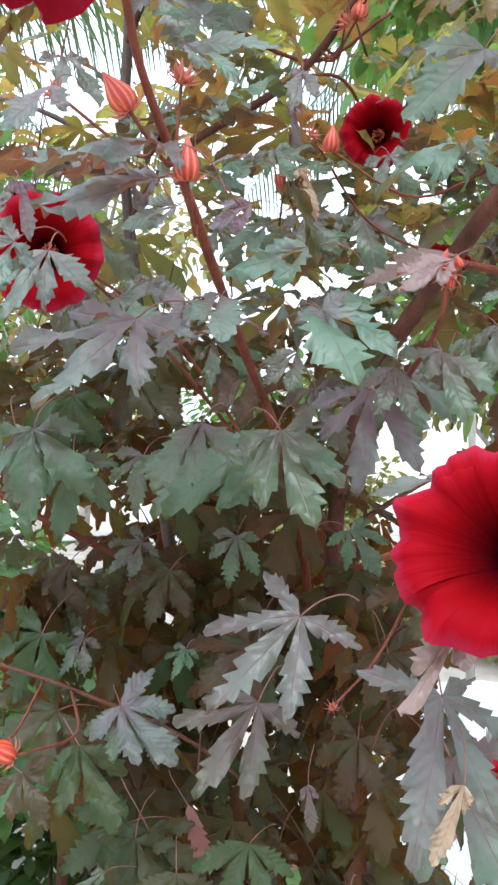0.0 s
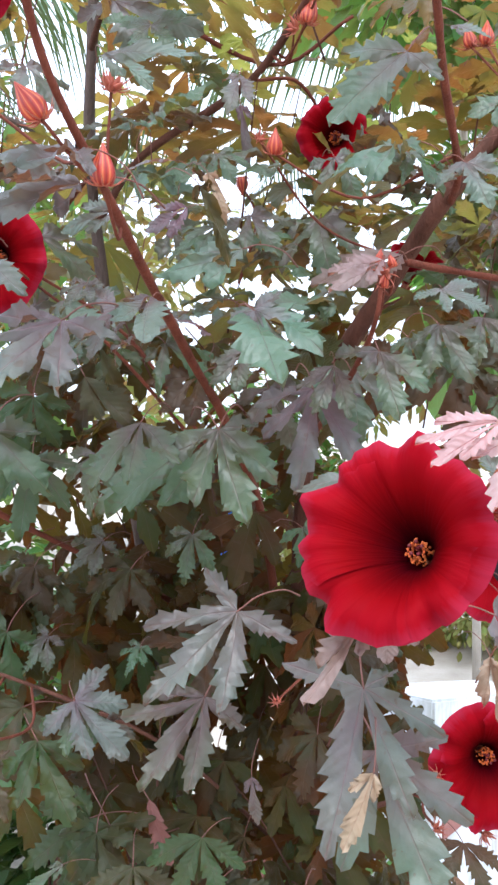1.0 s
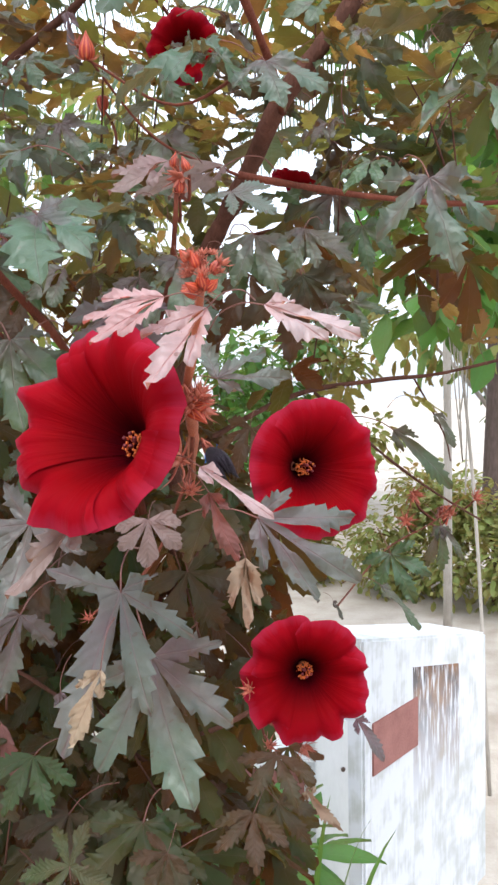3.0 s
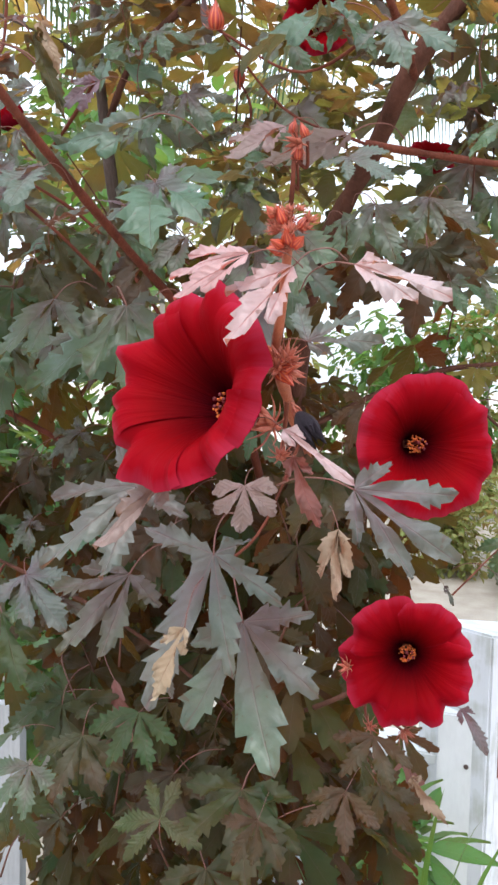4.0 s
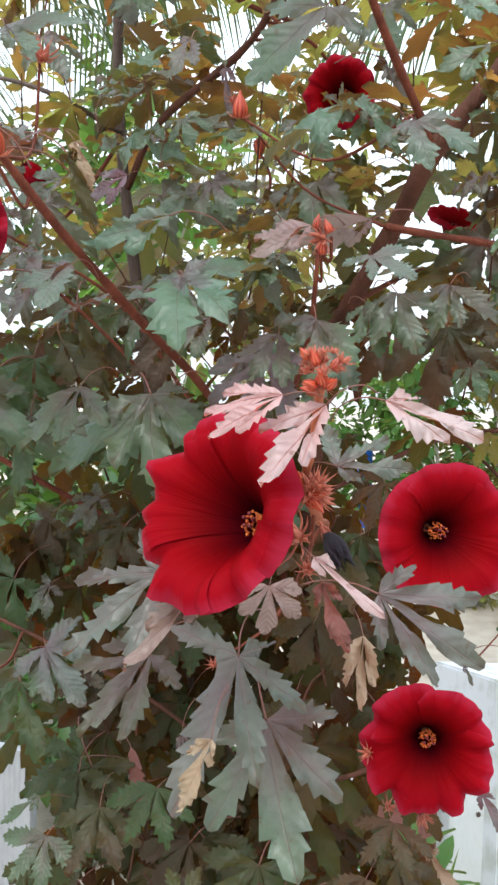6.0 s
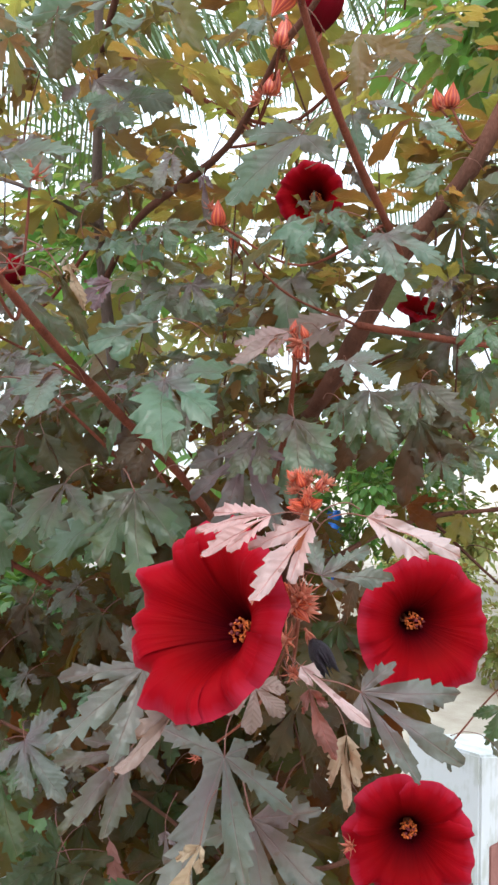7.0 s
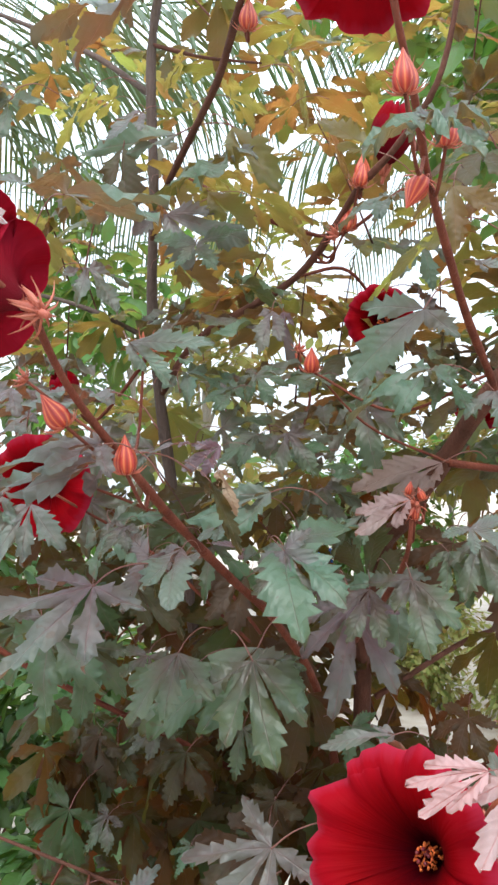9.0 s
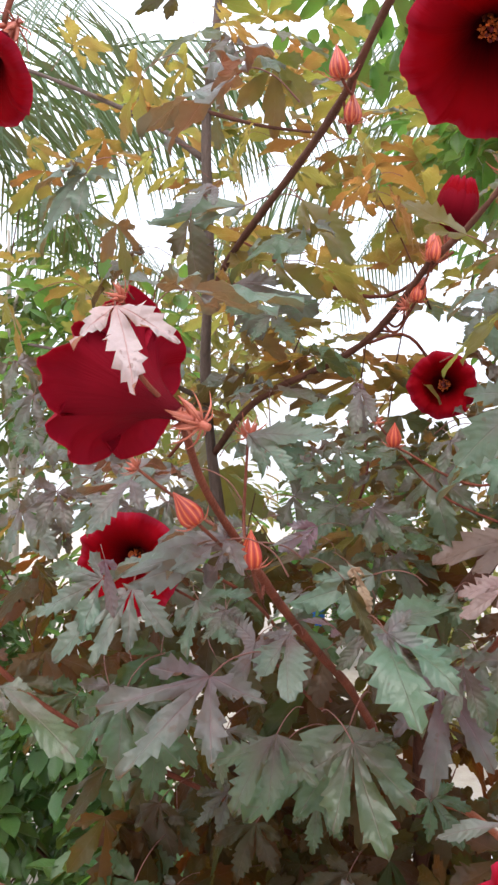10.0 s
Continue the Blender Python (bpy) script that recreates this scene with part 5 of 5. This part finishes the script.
leaf("5", (-0.282, 0.700, 1.800), (-0.301, 0.680, 1.776), "F")
leaf("5", (-0.065, 0.620, 1.631), (-0.079, 0.600, 1.607), "F")
leaf("5", (0.123, 0.800, 1.780), (0.153, 0.780, 1.744), "U")
leaf("c", (-0.249, 0.750, 2.080), (-0.300, 0.720, 2.006), "U")
leaf("c", (-0.262, 0.750, 2.094), (-0.299, 0.730, 2.065), "U")
leaf("o", (0.376, 1.140, 1.467), (0.424, 1.120, 1.456), "B")
leaf("o", (0.406, 1.100, 1.588), (0.455, 1.080, 1.563), "B")
leaf("p", (0.353, 1.120, 1.425), (0.425, 1.100, 1.351), "F")
leaf("p", (0.407, 1.120, 1.446), (0.437, 1.100, 1.409), "F")
leaf("p", (0.410, 1.100, 1.303), (0.395, 1.090, 1.250), "F")
leaf("p", (0.411, 1.100, 1.303), (0.420, 1.090, 1.247), "F")
leaf("p", (0.413, 1.100, 1.301), (0.440, 1.090, 1.262), "F")
leaf("5", (0.338, 0.850, 1.312), (0.354, 0.840, 1.261), "F")
leaf("p", (0.327, 0.830, 1.286), (0.371, 0.820, 1.254), "U")
leaf("o", (0.466, 1.150, 1.538), (0.470, 1.130, 1.582), "B")
leaf("o", (0.291, 1.130, 1.480), (0.260, 1.100, 1.450), "U")
leaf("k", (0.251, 0.880, 1.593), (0.241, 0.850, 1.505), "F")
leaf("k", (0.256, 0.880, 1.591), (0.295, 0.860, 1.545), "F")
leaf("k", (0.193, 0.920, 1.600), (0.163, 0.900, 1.528), "F")
leaf("k", (0.204, 0.820, 1.439), (0.185, 0.800, 1.397), "F")
leaf("k", (0.183, 0.820, 1.388), (0.197, 0.800, 1.333), "F")
leaf("5", (0.302, 0.900, 1.566), (0.320, 0.880, 1.531), "F")
leaf("5", (0.313, 0.900, 1.643), (0.324, 0.880, 1.594), "F")
leaf("k", (-0.110, 0.900, 1.364), (-0.137, 0.880, 1.306), "F")
leaf("k", (-0.207, 0.860, 1.556), (-0.225, 0.840, 1.472), "F")
leaf("5", (-0.270, 0.860, 1.520), (-0.268, 0.840, 1.436), "F")
leaf("5", (0.052, 0.850, 1.561), (0.087, 0.830, 1.498), "F")
leaf("c", (-0.034, 0.800, 1.629), (-0.069, 0.780, 1.605), "U")
leaf("c", (-0.149, 0.850, 1.615), (-0.179, 0.830, 1.589), "U")
leaf("c", (-0.272, 0.800, 1.899), (-0.324, 0.780, 1.873), "U")
leaf("c", (-0.361, 0.850, 1.860), (-0.379, 0.830, 1.805), "F")
leaf("c", (-0.088, 0.850, 1.793), (-0.024, 0.830, 1.769), "U")
leaf("c", (-0.090, 0.900, 1.867), (-0.139, 0.880, 1.847), "U")
leaf("5", (0.103, 0.850, 1.676), (0.060, 0.830, 1.700), "U")
leaf("c", (-0.314, 0.800, 1.812), (-0.344, 0.780, 1.767), "F")
leaf("c", (-0.321, 0.750, 1.723), (-0.272, 0.730, 1.676), "F")
leaf("c", (-0.253, 0.800, 1.747), (-0.290, 0.780, 1.722), "U")
leaf("5", (-0.412, 0.900, 1.914), (-0.354, 0.880, 1.878), "U")
leaf("c", (-0.276, 0.850, 1.777), (-0.215, 0.830, 1.746), "U")
leaf("c", (-0.240, 0.850, 1.723), (-0.265, 0.830, 1.677), "F")
leaf("5", (-0.193, 0.850, 1.728), (-0.134, 0.830, 1.687), "F")
leaf("5", (-0.205, 0.850, 1.652), (-0.153, 0.830, 1.602), "F")
leaf("c", (-0.282, 0.850, 1.726), (-0.307, 0.830, 1.694), "F")
leaf("c", (-0.361, 0.900, 1.894), (-0.381, 0.880, 1.842), "F")
leaf("c", (0.167, 0.950, 1.948), (0.189, 0.930, 1.895), "U")
leaf("o", (0.195, 0.950, 2.013), (0.155, 0.930, 1.983), "U")
leaf("c", (-0.230, 0.900, 1.936), (-0.174, 0.880, 1.892), "U")
leaf("g", (-0.106, 0.780, 1.600), (-0.070, 0.760, 1.520), "F")
leaf("s", (0.027, 0.833, 1.850), (0.036, 0.820, 1.795), "F")
leaf("x", (0.054, 0.496, 1.672), (0.066, 0.490, 1.645), "F")
leaf("c", (-0.130, 0.700, 1.752), (-0.225, 0.660, 1.742), "E")
leaf("c", (-0.205, 0.740, 1.762), (-0.140, 0.660, 1.752), "E")
# leaves end

# leaves further in, by chance
C = random.Random(21)


def inside(x, y, z):
    """The share of leaves that the shrub holds at a place."""
    left = -0.26 if z < 1.25 else (-0.36 if z < 1.5 else -0.55)
    right = 0.20 if z < 1.2 else (0.20 if z < 1.5 else (0.31 if z < 1.58 else 0.62))
    if not left < x < right:
        return 0.0
    # close below, with gaps from breast height on, thin and even above
    if z < 1.36:
        dense = 1.0
    elif z < 1.66:
        dense = 0.55 if z < 1.5 else 0.28
    else:
        dense = 0.40 if z < 1.93 else 0.20
    if x > 0.16 and 1.7 < z < 2.1:
        dense *= 1.6
    if x > 0.1 and 1.40 < z < 1.62:
        dense = 0.10
    if -0.02 < x < 0.15 and 1.68 < z < 1.9:
        dense *= 1.9
    if x < -0.12 and z > 1.83:
        dense *= 0.5
    if x < -0.05 and 1.5 < z < 1.66:
        dense = 0.5
    return dense


def random_leaf(rng, y0, y1, z0, z1):
    while True:
        p = Vector((rng.uniform(-0.55, 0.65), rng.uniform(y0, y1), rng.uniform(z0, z1)))
        if rng.random() < inside(*p):
            break
    up = min(1, max(0, (p.z - 1.35) / 0.5))
    d = Vector((rng.uniform(-1, 1), rng.uniform(-1.0, 0.3), rng.uniform(-1.3, -0.3) * (1 - up) + rng.uniform(-0.5, 0.3) * up)).normalized()
    return p, p + d * rng.uniform(0.06, 0.105), up


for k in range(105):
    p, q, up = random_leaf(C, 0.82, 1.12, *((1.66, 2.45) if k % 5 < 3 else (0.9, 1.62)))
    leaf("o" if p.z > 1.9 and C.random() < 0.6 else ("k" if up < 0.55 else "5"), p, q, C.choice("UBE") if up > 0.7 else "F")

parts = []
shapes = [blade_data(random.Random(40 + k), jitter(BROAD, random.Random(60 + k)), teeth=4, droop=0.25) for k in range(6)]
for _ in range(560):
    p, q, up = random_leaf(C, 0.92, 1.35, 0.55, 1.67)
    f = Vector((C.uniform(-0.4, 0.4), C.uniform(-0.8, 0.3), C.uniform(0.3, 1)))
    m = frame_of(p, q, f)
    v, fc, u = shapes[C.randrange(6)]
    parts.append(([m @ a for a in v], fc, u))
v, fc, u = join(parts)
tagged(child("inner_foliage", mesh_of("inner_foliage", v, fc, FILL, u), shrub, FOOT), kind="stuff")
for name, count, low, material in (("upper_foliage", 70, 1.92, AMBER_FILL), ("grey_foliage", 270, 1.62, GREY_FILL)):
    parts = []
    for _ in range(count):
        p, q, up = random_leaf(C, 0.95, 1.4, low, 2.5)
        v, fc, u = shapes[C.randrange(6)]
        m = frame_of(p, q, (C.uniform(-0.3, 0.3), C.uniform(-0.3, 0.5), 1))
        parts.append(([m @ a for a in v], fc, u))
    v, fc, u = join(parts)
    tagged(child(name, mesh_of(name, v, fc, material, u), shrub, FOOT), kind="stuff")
parts = []
for _ in range(100):
    p, q, up = random_leaf(C, 0.85, 1.3, 0.9, 2.3)
    a = p + Vector((C.uniform(-0.08, 0.08), C.uniform(0, 0.1), C.uniform(-0.16, -0.05)))
    parts.append(tube_data([a, a.lerp(p, 0.5) + Vector((0, 0, 0.01)), p], [0.0015, 0.0011, 0.0008], 5, 3))
v, fc, u = join(parts)
tagged(child("twig_mass", mesh_of("twig_mass", v, fc, BARK, u), shrub, FOOT), kind="stuff")


# plants and trees behind
def simple_leaf(rng, length, width):
    """A folded pointed blade of eight faces, along +y."""
    rows = ((0, 0.02), (0.25, 0.8), (0.55, 1.0), (0.8, 0.6), (1.0, 0.02))
    v, u = [], []
    for s, w in rows:
        z = -0.25 * s * s * length
        for c in (-1, 0, 1):
            v.append(Vector((c * w * width / 2, s * length, z + 0.15 * width * abs(c))))
            u.append((s * 0.9, c * w * 0.2))
    f = [(i * 3 + c, i * 3 + c + 1, i * 3 + c + 4, i * 3 + c + 3) for i in range(4) for c in (0, 1)]
    return v, f, u


def crown_data(rng, centres, radius, count, length, width):
    shape = [simple_leaf(rng, length * k, width * k) for k in (0.7, 1.0, 1.25)]
    parts = []
    for _ in range(count):
        c = Vector(rng.choice(centres))
        d = Vector((rng.gauss(0, 1), rng.gauss(0, 1), rng.gauss(0, 0.8)))
        p = c + d.normalized() * radius * rng.uniform(0.25, 1.0)
        y = (d.normalized() + Vector((rng.uniform(-0.7, 0.7), rng.uniform(-0.7, 0.7), rng.uniform(-0.9, 0.2)))).normalized()
        m = frame_of(p, p + y, (rng.uniform(-0.5, 0.5), rng.uniform(-0.6, 0.4), 1))
        v, f, u = shape[rng.randrange(3)]
        parts.append(([m @ a for a in v], f, u))
    return join(parts)


def plant(name, base, height, reach, clumps, radius, count, length, width, material, bark, label, category, seed, trunk_r=0.03, low=0.3):
    """A tree or shrub: a tapered trunk, limbs to each clump, and a crown of many leaves."""
    rng = random.Random(seed)
    top = tagged(new(name), label, category)
    top.location = base
    lean = Vector((rng.uniform(-0.1, 0.1), rng.uniform(-0.1, 0.1), 1)) * height
    child("trunk", tube("trunk", [(0, 0, -0.03), lean * 0.35 + Vector((0.03, 0, 0)), lean * 0.7, lean * 0.96], [trunk_r, trunk_r * 0.8, trunk_r * 0.5, trunk_r * 0.2], bark, 8, 4, 0.1), top)
    centres = []
    for k in range(clumps):
        a, h = rng.uniform(0, 6.28), rng.uniform(low, 1.0)
        r = reach * rng.uniform(0.3, 1.0) * math.sqrt(max(0.15, 1 - (h - 0.55) ** 2 * 2))
        c = lean * h + Vector((math.cos(a) * r, math.sin(a) * r, 0))
        centres.append(c)
        s = lean * max(0.05, h - 0.22)
        child("limb", tube("limb", [s, s.lerp(c, 0.5) + Vector((0, 0, 0.06 * reach)), c], [trunk_r * 0.4, trunk_r * 0.25, trunk_r * 0.08], bark, 5, 3), top)
    v, f, u = crown_data(rng, centres, radius, count, length, width)
    child("crown", mesh_of("crown", v, f, material, u), top)
    return top


def frond_data(rng, start, direction, length, droop, leaflet, width):
    """A pinnate palm frond: an arching rib with hanging leaflets."""
    pts = []
    d = Vector(direction).normalized()
    for k in range(9):
        s = k / 8
        pts.append(Vector(start) + d * length * s + Vector((0, 0, 0.25 * length * s - droop * length * s * s)))
    rib = tube_data(pts, [0.022 * (1 - 0.8 * k / 8) for k in range(9)], 6, 3)
    line, _ = smooth_line(pts, [0] * 9, 7)
    out = [rib]
    for i, q in enumerate(line[6:]):
        t = (line[min(i + 7, len(line) - 1)] - line[i + 5]).normalized()
        s = i / len(line)
        side = t.cross(Vector((0, 0, 1))).normalized()
        ln = leaflet * (0.55 + 0.9 * math.sin(math.pi * min(1, s + 0.12)) * 0.7)
        for g in (-1, 1):
            b = (side * g * 0.55 + t * 0.5 + Vector((0, 0, rng.uniform(-0.75, -0.25)))).normalized()
            pts2 = [q, q + b * ln * 0.5, q + b * ln + Vector((0, 0, -0.35 * ln))]
            w = t * width * 0.5
            v, u = [], []
            for j, (c, ww) in enumerate(zip(pts2, (0.7, 1.0, 0.08))):
                v += [c - w * ww, c + w * ww]
                u += [(j * 0.4, -0.05), (j * 0.4, 0.05)]
            out.append((v, [(0, 1, 3, 2), (2, 3, 5, 4)], u))
    return rib, join(out[1:])


def palm(base, height, seed, fronds, length):
    rng = random.Random(seed)
    top = tagged(new("palm_tree"), "coconut palm with drooping feathered fronds", "palm tree")
    top.location = base
    child("trunk", tube("trunk", [(0, 0, -0.03), (0.05, 0, height * 0.4), (0, 0.05, height * 0.8), (0, 0, height)], [0.16, 0.12, 0.11, 0.1], TRUNK, 12, 5, 0.1), top)
    for k in range(fronds):
        a = 2 * math.pi * k / fronds + rng.uniform(-0.15, 0.15)
        rise = rng.uniform(-0.1, 0.7)
        rib, lf = frond_data(rng, (0, 0, height), (math.cos(a), math.sin(a), rise), length * rng.uniform(0.85, 1.1), rng.uniform(0.35, 0.7), length * 0.24, 0.04)
        r = child("rib", mesh_of("rib", *rib[:2], PALM), top)
        tagged(child("frond_blade", mesh_of("frond_blade", lf[0], lf[1], PALM, lf[2], False), r), kind="stuff")
    return top


def strap_plant(base, count, seed):
    """Long folded strap leaves that rise from one foot and arch over."""
    rng = random.Random(seed)
    top = tagged(new("strap_leaf_plant"), "bright green strap-leaved plant at the foot of the shrub", "plant")
    top.location = base
    v, f, u = tube_data([(0, 0, -0.02), (0.005, 0, 0.1), (0, 0.005, 0.2)], [0.02, 0.018, 0.01], 8, 3)
    child("crown_base", mesh_of("crown_base", v, f, BRIGHT, u), top)
    for k in range(count):
        a = 2.4 * k + rng.uniform(-0.3, 0.3)
        reach, rise, w = rng.uniform(0.08, 0.22), rng.uniform(0.72, 0.94), rng.uniform(0.009, 0.015)
        out, side = Vector((math.cos(a), math.sin(a), 0)), Vector((-math.sin(a), math.cos(a), 0))
        verts, faces, uvs = [], [], []
        for i in range(13):
            t = i / 12
            c = out * reach * t ** 1.6 + Vector((0, 0, rise * (1.25 * t - 0.32 * t ** 3)))
            half = w * min(1, 4 * t + 0.4) * (1 - t ** 3)
            for g in (-1, 0, 1):
                verts.append(c + side * half * g + out * (0.3 * half * abs(g)))
                uvs.append((t, g * 0.12))
        for i in range(12):
            for g in (0, 1):
                q = i * 3 + g
                faces.append((q, q + 1, q + 4, q + 3))
        child("strap_leaf", mesh_of("strap_leaf", verts, faces, BRIGHT, uvs), top)
    return top


strap_plant((0.20, 1.22, 0), 16, 4)
palm((-4.4, 6.4, 0), 5.2, 3, 9, 4.2)
palm((1.75, 9.0, 0), 6.2, 5, 8, 4.2)
plant("broadleaf_tree", (1.2, 3.5, 0), 4.2, 1.15, 18, 0.42, 1500, 0.13, 0.075, BRIGHT, BARK, "bright green broad-leaved tree behind the shrub", "tree", 31, 0.02, 0.68)
plant("broadleaf_tree", (0.78, 3.1, 0), 3.3, 0.5, 14, 0.3, 800, 0.13, 0.075, BRIGHT, PALE_BARK, "slender bright green broad-leaved tree behind the shrub", "tree", 32, 0.008, 0.55)
plant("broadleaf_tree", (0.85, 5.2, 0), 5.0, 0.9, 14, 0.42, 600, 0.17, 0.095, BRIGHT, PALE_BARK, "light green broad-leaved tree further back", "tree", 41, 0.03, 0.66)
plant("broadleaf_tree", (-2.0, 5.4, 0), 3.2, 0.7, 12, 0.4, 450, 0.16, 0.09, BRIGHT, PALE_BARK, "light green broad-leaved tree further back", "tree", 42, 0.03, 0.45)
plant("garden_shrub", (-1.25, 2.7, 0), 1.15, 0.5, 10, 0.25, 1300, 0.09, 0.05, GREEN, BARK, "low green garden shrub", "shrub", 33, 0.02, 0.15)
plant("garden_shrub", (-0.75, 2.3, 0), 0.95, 0.45, 9, 0.22, 900, 0.09, 0.05, GREEN, BARK, "low dark green garden shrub", "shrub", 34, 0.02, 0.1)
plant("garden_shrub", (-1.9, 3.4, 0), 1.5, 0.6, 10, 0.3, 1100, 0.11, 0.055, GREEN, BARK, "low dark green garden shrub", "shrub", 35, 0.02, 0.1)
plant("garden_shrub", (0.10, 1.7, 0), 0.52, 0.1, 5, 0.10, 200, 0.13, 0.035, BRIGHT, BARK, "low bright green garden shrub", "shrub", 36, 0.015, 0.1)
for k, (x, y) in enumerate(((0.7, 6.4), (1.25, 6.0), (1.8, 6.3), (2.5, 6.3), (3.2, 6.2), (-0.1, 6.9))):
    plant("hedge_bush", (x, y, 0), 0.75, 0.5, 10, 0.28, 2600, 0.06, 0.035, OLIVE, BARK, "yellow-green hedge bush at the edge of the path", "bush", 50 + k, 0.02, 0.1)
for k, (x, y, h) in enumerate(((1.9, 9.6, 6), (3.2, 10.2, 5), (4.6, 9.8, 6), (2.6, 12.5, 7), (-3.5, 11, 5.5), (-5.5, 10, 6), (6.0, 12, 6.5))):
    plant("woodland_tree", (x, y, 0), h, 1.3, 14, 0.75, 1300, 0.2, 0.11, GREEN if k % 2 else OLIVE, PALE_BARK, "slender pale-barked woodland tree", "tree", 70 + k, 0.09, 0.3)

for k, (x, y, h) in enumerate(((-0.5, 9.3, 2.1), (0.15, 9.8, 2.4), (-1.3, 10.2, 2.0))):
    plant("woodland_sapling", (x, y, 0), h, 0.55, 12, 0.36, 1300, 0.12, 0.07, OLIVE if k % 2 else BRIGHT, PALE_BARK, "leafy green sapling at the edge of the wood", "tree", 90 + k, 0.03, 0.12)


def drum(x, y):
    top = tagged(new("plastic_drum"), "bright blue plastic drum standing on the ground", "drum")
    top.location = (x, y, 0)
    prof = [(0.0, 0), (0.27, 0), (0.285, 0.03), (0.285, 0.3), (0.295, 0.32), (0.285, 0.34), (0.285, 0.68), (0.295, 0.70), (0.285, 0.72), (0.285, 0.96), (0.25, 1.02), (0.0, 1.02)]
    n, verts, faces = 24, [], []
    for r, z in [(a * 0.32, b) for a, b in prof]:
        verts += [(math.cos(2 * math.pi * k / n) * r, math.sin(2 * math.pi * k / n) * r, z) for k in range(n)]
    for i in range(len(prof) - 1):
        faces += [(i * n + k, i * n + (k + 1) % n, (i + 1) * n + (k + 1) % n, (i + 1) * n + k) for k in range(n)]
    child("drum_body", mesh_of("drum_body", verts, faces, TIN_BLUE), top)


drum(-1.46, 10.0)
